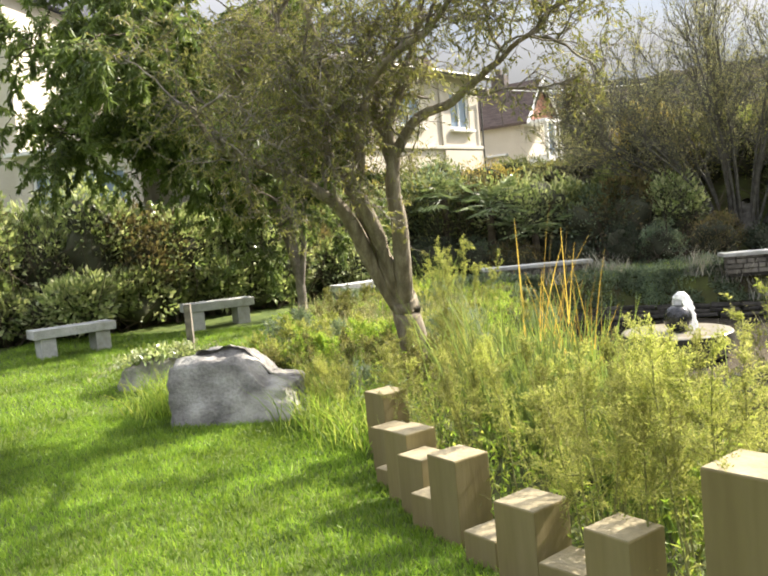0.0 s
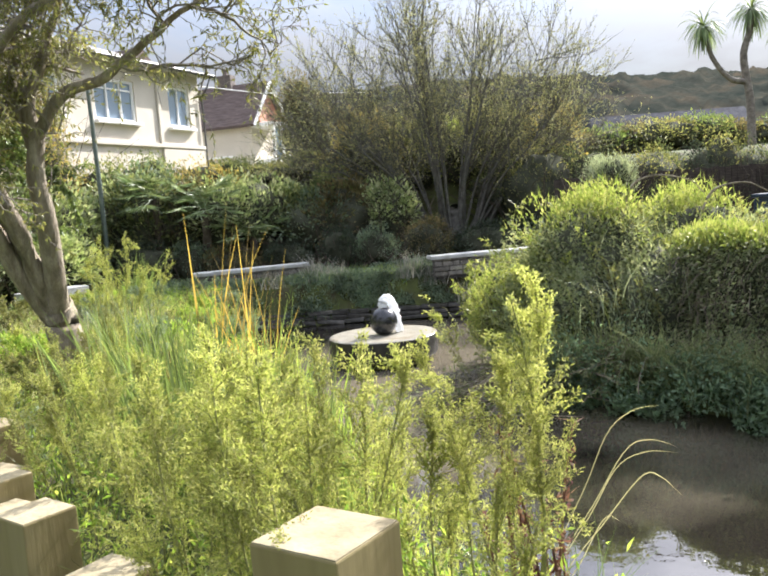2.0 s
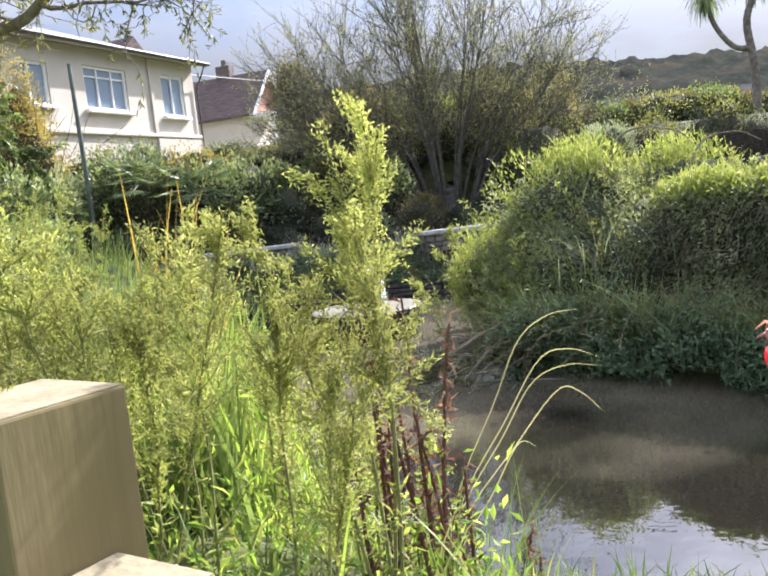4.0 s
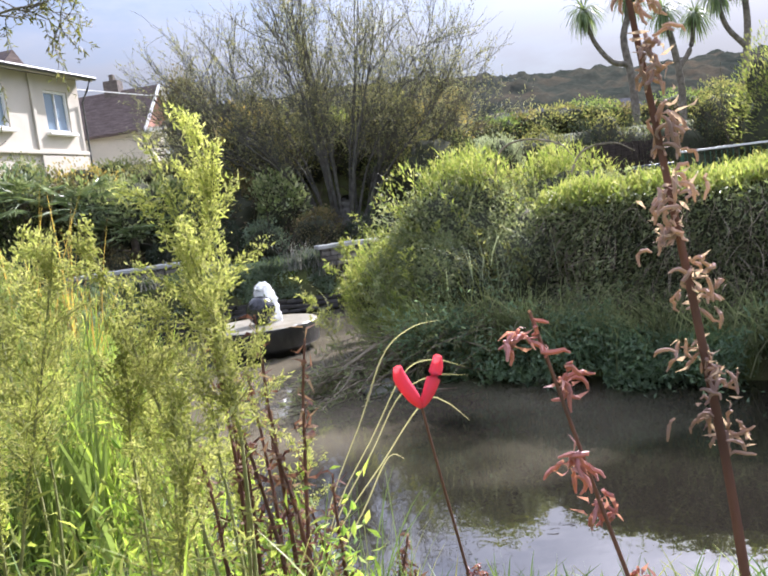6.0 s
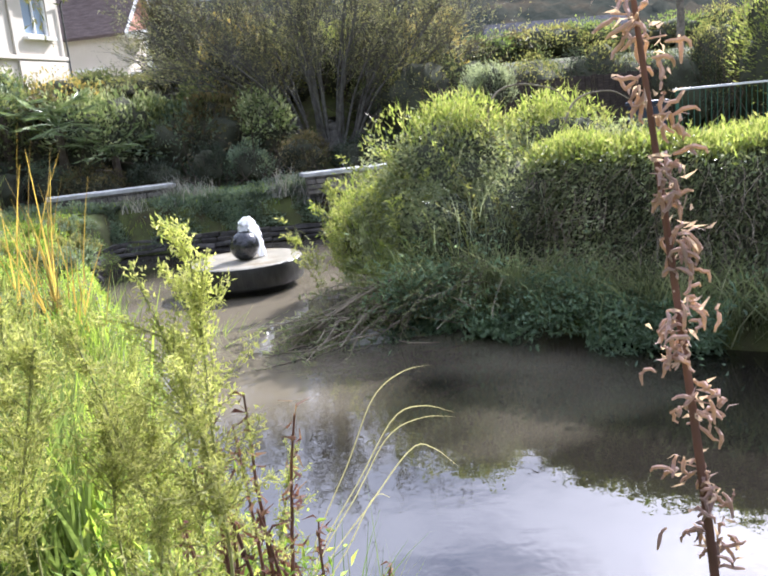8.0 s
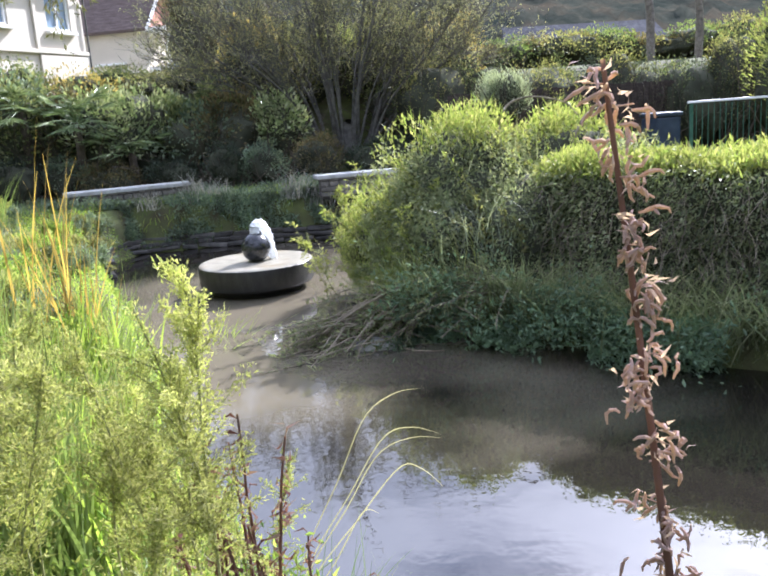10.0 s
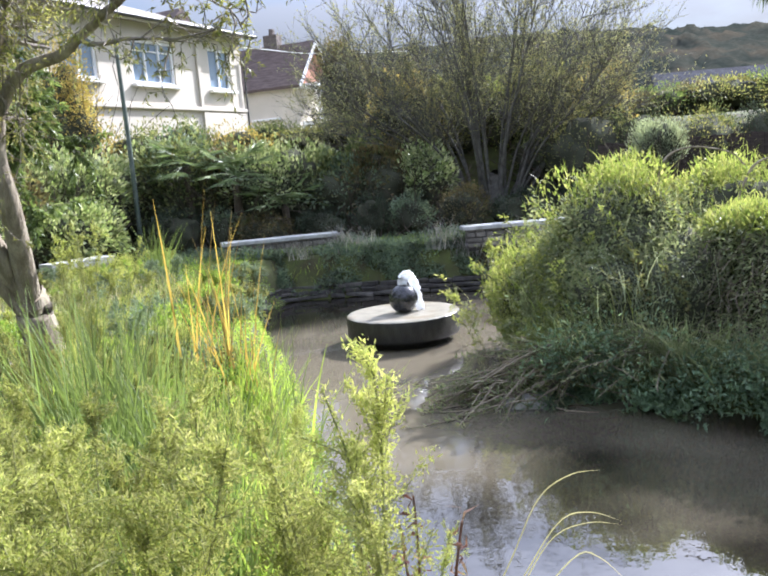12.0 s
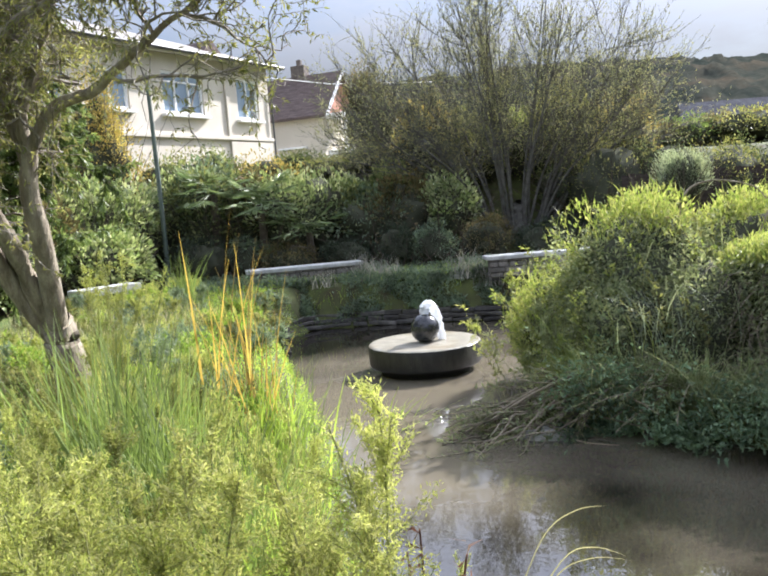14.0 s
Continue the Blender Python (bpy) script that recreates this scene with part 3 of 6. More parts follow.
boulder("boulder", -2.87, 6.42, 0.30, 0.63, 0.42, 0.70, 3.1, "large grey lichened granite boulder lying on the lawn",
        ((-1.0, 0.92), (-0.5, 1.0), (0.10, 0.93), (0.30, 0.80), (0.42, 0.62), (0.8, 0.58), (1.0, 0.34)), 0.62, 6)
boulder("boulder", -4.22, 7.9, 0.30, 0.72, 0.42, 0.46, 8.4, "smaller grey boulder overgrown with ivy on the lawn", ((-1, 0.72), (-0.4, 0.92), (0.3, 0.85), (1, 1.0)), 0.5, 4)


def stone_bench(a, b, top, depth, thick, label):
    a, b = Vector(a), Vector(b)
    mid, run = (a + b) / 2, b - a
    ob = base("stone_bench", mid.x, mid.y, LAWN, math.degrees(math.atan2(run.y, run.x)), label, "bench", "stone benches")
    L, h = run.length, top - LAWN
    part("seat_slab", box(bmesh.new(), 0, 0, h - thick / 2, L, depth, thick, 0.012), M_SLAB, ob)
    for s in (-1, 1):
        part("support_block", box(bmesh.new(), s * (L / 2 - 0.20), 0, (h - thick) / 2 - 0.03, 0.22, depth * 0.85, h - thick + 0.06 - 0.004, 0.012), M_SLAB, ob)
    return ob


stone_bench((-7.72, 10.25), (-6.95, 11.15), 0.78, 0.42, 0.13, "pale grey stone bench on two blocks at the lawn's edge")
stone_bench((-6.52, 12.65), (-5.62, 13.45), 0.80, 0.42, 0.14, "pale stone bench in front of the ivy hedge")
stone_bench((-4.55, 15.1), (-3.80, 16.05), 0.75, 0.42, 0.13, "pale stone bench among tall grasses")


def wall_bench(a, b, top, label):
    """A long seat: a pale coping on courses of rough dark stones."""
    a, b = Vector(a), Vector(b)
    run = b - a
    mid, L = (a + b) / 2, run.length
    ob = base("wall_bench", mid.x, mid.y, LAWN, math.degrees(math.atan2(run.y, run.x)), label, "bench", "long wall benches")
    h = top - LAWN
    part("coping", box(bmesh.new(), 0, 0, h - 0.035, L + 0.1, 0.46, 0.07, 0.012), M_SLAB, ob, "pale worn coping stone")
    part("core", box(bmesh.new(), 0, 0.02, (h - 0.08) / 2 - 0.05, L - 0.1, 0.32, h + 0.02), M_EDGE, ob)
    r = random.Random(5)
    z, course = -0.04, 0
    while z < h - 0.09:
        ch = 0.095
        x = -L / 2
        while x < L / 2 - 0.08:
            w = min(r.uniform(0.14, 0.34), L / 2 - x)
            part("stone", box(bmesh.new(), x + w / 2, -0.10 + r.uniform(-0.012, 0.012), z + ch / 2, w - 0.015, 0.22, ch - 0.012, 0.01), M_WALLSTONE, ob)
            x += w
        z += ch
    return ob


wall_bench((-1.92, 17.25), (0.24, 17.78), 0.72, "long bench wall of dark stones with pale coping beyond the pond")
wall_bench((2.70, 16.55), (5.3, 16.75), 0.72, "long stone bench wall with pale coping behind the island")

# leaning lamp pole and sign post
pole = base("lamp_pole", -4.0, 19.0, 0.3, 0, "slim dark green steel pole standing before the hedge", "pole")
pv = tubes(np.array([[(0, 0, 0), (0, 0, 2.2), (-0.03, 0, 4.6)]]), np.array([[0.055, 0.05, 0.04]]), 10)
mesh_np("shaft", *pv, M_POLE, pole, True)
pv = tubes(np.array([[(0, 0, 0), (0, 0, 0.25), (0, 0, 0.5)]]), np.array([[0.085, 0.085, 0.06]]), 10)
mesh_np("base_sleeve", *pv, M_POLE, pole, True)
post = base("wooden_post", -5.19, 10.2, LAWN, 12, "short square wooden post on the lawn before a bench", "post")
part("body", box(bmesh.new(), 0, 0, 0.28, 0.09, 0.09, 0.74, 0.01), M_BARK_GREY, post)

# ---- fountain ----
fountain = base("fountain", 1.33, 12.4, WATER, 0, "round stone fountain disc standing in the pond with a black ball", "fountain")


def lathe(profile, sides=64):
    ring = np.array(profile, float)
    a = np.arange(sides) * 2 * np.pi / sides
    v = np.stack([ring[:, None, 0] * np.cos(a), ring[:, None, 0] * np.sin(a), ring[:, None, 1] * np.ones(sides)], -1)
    k = len(ring)
    i, s = np.arange(k - 1)[:, None] * sides, np.arange(sides)[None]
    t = (s + 1) % sides
    return v.reshape(-1, 3), np.stack([i + s, i + t, i + sides + t, i + sides + s], -1).reshape(-1, 4)


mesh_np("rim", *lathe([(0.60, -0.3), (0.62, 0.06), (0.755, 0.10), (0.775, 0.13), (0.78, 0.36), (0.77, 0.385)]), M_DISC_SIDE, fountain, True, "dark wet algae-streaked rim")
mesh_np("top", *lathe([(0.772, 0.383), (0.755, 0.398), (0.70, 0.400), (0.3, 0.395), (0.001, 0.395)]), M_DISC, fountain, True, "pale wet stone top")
bm = bmesh.new()
bmesh.ops.create_uvsphere(bm, u_segments=32, v_segments=20, radius=0.20, matrix=Matrix.Translation((0.02, -0.06, 0.585)))
part("ball", bm, M_BALL, fountain, "polished black stone ball", True)
arc = smooth_path([(0.02, -0.05, 0.62), (0.03, -0.03, 0.84), (0.10, 0.0, 0.89), (0.18, 0.02, 0.78), (0.22, 0.03, 0.60), (0.25, 0.04, 0.40)], 60)
jv, jf = tubes(arc[None], (0.070 - 0.03 * np.abs(np.linspace(0, 1, 60) - 0.35))[None], 20)
jv = np.array([p + np.array(noise.noise_vector(Vector(p) * 26)) * 0.02 + np.array(noise.noise_vector(Vector(p) * 70)) * 0.012 for p in jv])
mesh_np("water_jet", jv, jf, M_SPRAY, fountain, True, "white water bubbling over the ball")

# ---- pond edge: flat stones laid round the far bank ----
edge = base("pond_edge", 0.8, 16.6, WATER, 0, "low dry-laid edge of flat dark stones round the pond", "stone edging")
r = random.Random(11)
rim_line = smooth_path([(-0.95, 14.2, 0), (-1.25, 15.6, 0), (-0.75, 16.72, 0), (0.8, 16.78, 0), (2.6, 16.42, 0), (4.6, 16.12, 0)], 400)
run_len = np.r_[0, np.cumsum(np.linalg.norm(np.diff(rim_line, axis=0), axis=1))]
for course in range(3):
    s = r.uniform(0, 0.2)
    while s < run_len[-1] - 0.5:
        w = r.uniform(0.28, 0.62)
        i = int(np.searchsorted(run_len, s + w / 2))
        p, d = rim_line[min(i, 398)], rim_line[min(i + 1, 399)] - rim_line[min(i, 398)]
        ang = math.degrees(math.atan2(d[1], d[0])) + r.uniform(-6, 6)
        bm = box(bmesh.new(), 0, 0, 0, w * 0.97, r.uniform(0.28, 0.40), r.uniform(0.055, 0.085), 0.014)
        for v in bm.verts:
            v.co += Vector((noise.noise(v.co * 5 + Vector((s, course, 0))), noise.noise(v.co * 6 + Vector((0, s, course))), 0)) * 0.05
        ob = part("edge_stone", bm, M_EDGE, edge)
        ob.matrix_local = pose(p[0] - 0.8, p[1] - 16.6 + 0.05 * course, 0.05 + 0.085 * course, r.uniform(-4, 4), r.uniform(-4, 4), ang)
        s += w

# ---- houses ----
def wall_with_openings(length, z0, z1, openings, thick, axis_y=0.0):
    """A wall along x, outer face at y = axis_y, with openings (x0, x1, z0, z1) going through."""
    xs = sorted({0.0, length, *(v for o in openings for v in o[:2])})
    zs = sorted({z0, z1, *(v for o in openings for v in o[2:])})
    bm = bmesh.new()
    grid = {(x, z): bm.verts.new((x, axis_y, z)) for x in xs for z in zs}
    for xa, xb in zip(xs, xs[1:]):
        for za, zb in zip(zs, zs[1:]):
            mx, mz = (xa + xb) / 2, (za + zb) / 2
            if not any(a < mx < b and c < mz < d for a, b, c, d in openings):
                bm.faces.new([grid[xa, za], grid[xb, za], grid[xb, zb], grid[xa, zb]])
    made = bmesh.ops.extrude_face_region(bm, geom=bm.faces[:])
    bmesh.ops.translate(bm, verts=[v for v in made["geom"] if isinstance(v, bmesh.types.BMVert)], vec=(0, thick, 0))
    bmesh.ops.recalc_face_normals(bm, faces=bm.faces[:])
    return bm


def window(parent, a, b, c, d, y, lights, transom=0.0):
    """A white window in an opening: frame, bars, panes, sill."""
    fr = base("window", 0, 0, 0)
    fr.parent = parent
    bm = bmesh.new()
    for x in (a + 0.04, b - 0.04):
        box(bm, x, y + 0.1, (c + d) / 2, 0.08, 0.09, d - c - 0.004, 0.006)
    for z in (c + 0.04, d - 0.04):
        box(bm, (a + b) / 2, y + 0.1, z, b - a - 0.164, 0.09, 0.08, 0.006)
    part("frame", bm, M_WHITE, fr)
    step = (b - a) / lights
    for k in range(1, lights):
        part("bar", box(bmesh.new(), a + k * step, y + 0.1, (c + d) / 2, 0.06, 0.08, d - c - 0.168, 0.005), M_WHITE, fr)
    for k in range(lights):
        part("pane", box(bmesh.new(), a + (k + 0.5) * step, y + 0.12, (c + d) / 2, step - 0.075, 0.012, d - c - 0.168), M_GLASS, fr)
        if transom:
            part("bar", box(bmesh.new(), a + (k + 0.5) * step, y + 0.097, d - transom, step - 0.075, 0.05, 0.045), M_WHITE, fr)
    part("sill", box(bmesh.new(), (a + b) / 2, y - 0.06, c - 0.06, b - a + 0.2, 0.22, 0.09, 0.012), M_WHITE, fr)
    return fr


def prism(points, faces):
    bm = bmesh.new()
    vs = [bm.verts.new(p) for p in points]
    for f in faces:
        bm.faces.new([vs[i] for i in f])
    bmesh.ops.recalc_face_normals(bm, faces=bm.faces[:])
    return bm


EV = 6.65
cream_house = base("cream_house", -8.0, 20.4, 0, 62, "cream rendered bungalow with white windows and a low hipped roof", "house")
WINS = [(0.9, 2.2, 4.88, 6.02), (2.95, 4.2, 4.88, 6.02), (5.50, 7.28, 4.86, 6.10), (8.9, 10.03, 4.84, 6.14)]
part("wall", wall_with_openings(10.6, 1.4, EV - 0.05, WINS, 0.3), M_CREAM, cream_house)
bm = box(bmesh.new(), 10.45, 3.9, 3.9, 0.3, 7.2 - 0.004, 5.2)
box(bm, 0.15, 3.9, 3.9, 0.3, 7.2 - 0.004, 5.2)
box(bm, 5.3, 7.35, 3.9, 10.0, 0.3, 5.2)
part("side_wall", bm, M_CREAM, cream_house)
part("bay_pier", box(bmesh.new(), 9.5, -0.04, 3.0, 2.3, 0.076, 2.2, 0.01), M_CREAM, cream_house)
part("string_course", box(bmesh.new(), 5.3, -0.05, 4.2, 10.66, 0.1, 0.12, 0.02), M_CREAM, cream_house)
part("corner_quoin", box(bmesh.new(), 8.34, -0.035, 5.42, 0.14, 0.066, 2.3, 0.02), M_CREAM, cream_house)
for k, w in enumerate(WINS):
    window(cream_house, *w, 0.0, 3 if k == 2 else 2, 0.3 if k == 2 else 0.0)
roof_pts = [(-0.35, -0.35, EV), (10.95, -0.35, EV), (10.95, 7.85, EV), (-0.35, 7.85, EV), (2.2, 3.75, 8.15), (7.4, 3.75, 8.15)]
part("roof", prism(roof_pts, [(0, 1, 5, 4), (1, 2, 5), (2, 3, 4, 5), (3, 0, 4), (3, 2, 1, 0)]), M_ROOF, cream_house, "pale hipped roof")
part("fascia", box(bmesh.new(), 5.3, -0.37, EV - 0.06, 11.3, 0.04, 0.16, 0.005), M_CREAM, cream_house)
gut = tubes(np.array([[(-0.3, -0.45, EV - 0.02), (5.0, -0.45, EV - 0.03), (11.0, -0.45, EV - 0.05)]]), np.full((1, 3), 0.06), 8)
mesh_np("gutter", *gut, M_GUTTER, cream_house, True)
dp = tubes(np.array([[(10.75, -0.45, EV - 0.05), (10.72, -0.3, EV - 0.4), (10.66, -0.08, EV - 0.8), (10.66, -0.08, 4.4), (10.66, -0.08, 2.0)]]), np.full((1, 5), 0.032), 8)
mesh_np("downpipe", *dp, M_GUTTER, cream_house, True)
chim = part("chimney", box(bmesh.new(), 4.2, 3.75, 8.5, 1.1, 0.7, 1.5, 0.02), M_BRICK, cream_house)
for s in (-0.3, 0.25):
    part("chimney_pot", box(bmesh.new(), 4.2 + s, 3.75, 9.42, 0.2, 0.2, 0.34, 0.05), M_BRICK, chim)
dorm = [(8.5, 1.0, 7.0), (9.7, 1.0, 7.0), (9.1, 1.0, 7.55), (8.5, 3.2, 7.0), (9.7, 3.2, 7.0), (9.1, 3.2, 7.55)]
part("dormer", prism(dorm, [(0, 1, 2), (3, 5, 4), (0, 2, 5, 3), (1, 4, 5, 2), (0, 3, 4, 1)]), M_TILE, cream_house, "small dark tiled dormer gable")

# pink gabled house behind it
gable_house = base("gabled_house", -1.85, 37.8, 0, 157, "house with a brown tiled roof and a salmon pink gable", "house")
G_E, G_R, G_L, G_D = 5.85, 7.72, 6.2, 3.4
# local x runs along the eaves, local -y along the gable
part("wall", box(bmesh.new(), G_L / 2, -G_D / 2, 4.1, G_L, G_D, 3.4), M_CREAM, gable_house)
gp = [(0.06, 0, G_E - 0.05), (0.06, -G_D, G_E - 0.05), (0.06, -G_D / 2, G_R - 0.1), (0.3, 0, G_E - 0.05), (0.3, -G_D, G_E - 0.05), (0.3, -G_D / 2, G_R - 0.1)]
part("gable", prism([(x - 0.1, y, z) for x, y, z in gp], [(0, 1, 2), (3, 5, 4), (0, 2, 5, 3), (1, 4, 5, 2), (0, 3, 4, 1)]), M_PINK, gable_house, "salmon pink rendered gable")
for s, nm in ((1, 0.25), (-1, -G_D - 0.25)):
    e = [(-0.25, nm, G_E - 0.2), (G_L + 0.2, nm, G_E - 0.2), (G_L + 0.2, -G_D / 2, G_R), (-0.25, -G_D / 2, G_R)]
    pts = e + [(x, y, z + 0.12) for x, y, z in e]
    part("roof", prism(pts, [(0, 1, 2, 3), (4, 7, 6, 5), (0, 4, 5, 1), (1, 5, 6, 2), (2, 6, 7, 3), (3, 7, 4, 0)]), M_TILE, gable_house, "brown tiled roof slope")
    bv = tubes(np.array([[(-0.3, nm, G_E - 0.18), (-0.3, (nm - G_D / 2) / 2, (G_E + G_R) / 2 - 0.06), (-0.3, -G_D / 2, G_R + 0.06)]]), np.full((1, 3), 0.09), 4)
    mesh_np("barge_board", *bv, M_WHITE, gable_house)
c2 = part("chimney", box(bmesh.new(), 1.9, -G_D / 2, 7.9, 0.7, 0.5, 0.8, 0.02), M_BRICK, gable_house)
part("chimney_pot", box(bmesh.new(), 1.9, -G_D / 2, 8.44, 0.22, 0.22, 0.3, 0.05), M_BRICK, c2)
window(gable_house, 1.0, 2.2, 4.5, 5.4, 0.0, 2).matrix_local = pose(3.2, 0.0, 0, 0, 0, 180)
for y in (-0.15, -1.0, -1.7):
    part("porch_post", box(bmesh.new(), -1.0, y, 4.6, 0.14, 0.14, 2.2, 0.01), M_WHITE, gable_house)
part("porch_roof", box(bmesh.new(), -0.5, -0.9, 5.72, 1.2, 2.0, 0.16, 0.02), M_WHITE, gable_house)
part("porch_glass", box(bmesh.new(), -0.95, -0.58, 4.9, 0.02, 0.7, 1.4), M_GLASS, gable_house)
part("porch_base", box(bmesh.new(), -0.6, -0.9, 3.6, 0.9, 1.9, 1.2, 0.01), M_WHITE, gable_house)

# house beyond the ivy hedge, with a glazed annex
left_house = base("rendered_house", -20.5, 20.0, 0, 0, "tall cream rendered house wall with a white glazed annex", "house")
part("wall", box(bmesh.new(), 2.9, 3.0, 4.6, 5.9, 6.0, 8.8), M_CREAM, left_house)
part("roof", prism([(-0.3, -0.3, 9.0), (6.2, -0.3, 9.0), (6.2, 6.3, 9.0), (-0.3, 6.3, 9.0), (1.5, 3, 10.8), (4.5, 3, 10.8)],
                   [(0, 1, 5, 4), (1, 2, 5), (2, 3, 4, 5), (3, 0, 4), (3, 2, 1, 0)]), M_SLATE, left_house)
annex = part("annex", wall_with_openings(3.6, 0.5, 4.5, [(0.5, 3.3, 2.95, 3.95)], 0.25), M_CREAM, left_house)
annex.matrix_local = pose(5.9, -0.4, 0)
window(left_house, 6.4, 9.2, 2.95, 3.95, -0.4, 3)
part("annex_roof", box(bmesh.new(), 7.7, 1.2, 4.56, 3.9, 3.6, 0.12, 0.02), M_WHITE, left_house)
part("annex_wall", box(bmesh.new(), 7.7, 2.8, 2.5, 3.5, 0.25, 4.0), M_CREAM, left_house)

# far slate-roofed building
far_house = base("slate_roofed_building", 21.8, 60, 0, -4, "long low building with a grey slate roof", "building")
part("wall", box(bmesh.new(), 6.2, 3.0, 4.1, 12.2, 5.8, 2.2), M_CREAM, far_house)
part("roof", prism([(-0.3, -0.3, 4.95), (12.7, -0.3, 4.95), (12.7, 6.3, 4.95), (-0.3, 6.3, 4.95), (0.3, 3, 7.2), (12.2, 3, 7.2)],
                   [(0, 1, 5, 4), (1, 2, 5), (2, 3, 4, 5), (3, 0, 4), (3, 2, 1, 0)]), M_SLATE, far_house, "grey slate roof")

# wooded hill
hx, hy = np.meshgrid(np.linspace(-260, 420, 420), np.linspace(90, 330, 90))
ridge = 23.5 + 3.0 * np.sin(hx * 0.012 + 0.6) + 1.2 * np.sin(hx * 0.05)
hz = 2.0 + ridge * ease(90, 205, hy) - 6 * ease(230, 330, hy)
lump = np.array([noise.noise(Vector((x * 0.16, y * 0.16, 0))) + 0.6 * noise.noise(Vector((x * 0.45, y * 0.45, 3))) for x, y in zip(hx.ravel(), hy.ravel())]).reshape(hx.shape)
hz = hz + 2.6 * np.abs(lump) * ease(100, 150, hy)
hi_ = np.arange(hx.size).reshape(hx.shape)
hf = np.stack([hi_[:-1, :-1], hi_[:-1, 1:], hi_[1:, 1:], hi_[1:, :-1]], -1).reshape(-1, 4)
tagged(mesh_np("backdrop", np.stack([hx, hy, hz], -1), hf, M_HILL, smooth=True), "brown autumn wooded hillside on the horizon", "hill", kind="structure")


# ---- plants ----
def cloud(center, radii, n, lumps, rg, squash=0.75, hollow=0.35):
    """Points and outward directions on a lumpy, gappy mass of foliage."""
    d = unit(rg.normal(size=(lumps, 3)))
    d[:, 2] = np.abs(d[:, 2]) * 1.1 - 0.25
    c = d * squash * rg.uniform(0.55, 1.0, (lumps, 1))
    size = rg.uniform(0.22, 0.48, lumps)
    which = rg.integers(0, lumps, n)
    o = unit(rg.normal(size=(n, 3)))
    p = c[which] + o * (size[which] * (1 - hollow * rg.random(n)))[:, None]
    return np.array(center) + p * np.array(radii), unit(o * 0.8 + p * 0.8 + rg.normal(size=(n, 3)) * 0.35)


def bush(name, x, y, z, rx, ry, rz, n, size, mat, label, category="shrub", group="", seed=0, lumps=34, core=L_CORE, wide=0.55, twigs=40, up=0.25):
    """A shrub: woody stems, a lumpy core coloured dark as inner shade, and a skin of single leaves."""
    rg = np.random.default_rng(seed)
    ob = base(name, x, y, z, 0, label, category, group)
    c = np.array([0, 0, rz * 0.8])
    p, d = cloud(c, (rx, ry, rz), n, lumps, rg)
    d = unit(d + np.array([0, 0, up]))
    mesh_np("foliage", *leaves(p, d, size, size * wide, rg), mat, ob)
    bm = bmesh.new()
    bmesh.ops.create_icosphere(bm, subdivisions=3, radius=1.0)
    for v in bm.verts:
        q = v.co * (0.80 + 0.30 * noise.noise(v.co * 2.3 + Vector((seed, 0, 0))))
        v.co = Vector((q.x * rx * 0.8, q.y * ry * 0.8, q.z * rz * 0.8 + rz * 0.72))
    part("shade_core", bm, core, ob, "", True)
    st = np.stack([rg.normal(size=twigs) * rx * 0.25, rg.normal(size=twigs) * ry * 0.25, np.zeros(twigs)], 1)
    g = grow(st, np.stack([st[:, 0] * 1.5, st[:, 1] * 1.5, np.full(twigs, rz)], 1) + rg.normal(size=(twigs, 3)) * 0.2, rz * 1.4, 7, 0.18, 0.05, rg)
    mesh_np("woody_growth", *tubes(g, taper(twigs, 7, 0.016, 0.004), 4), M_BARK_DARK, ob)
    return ob


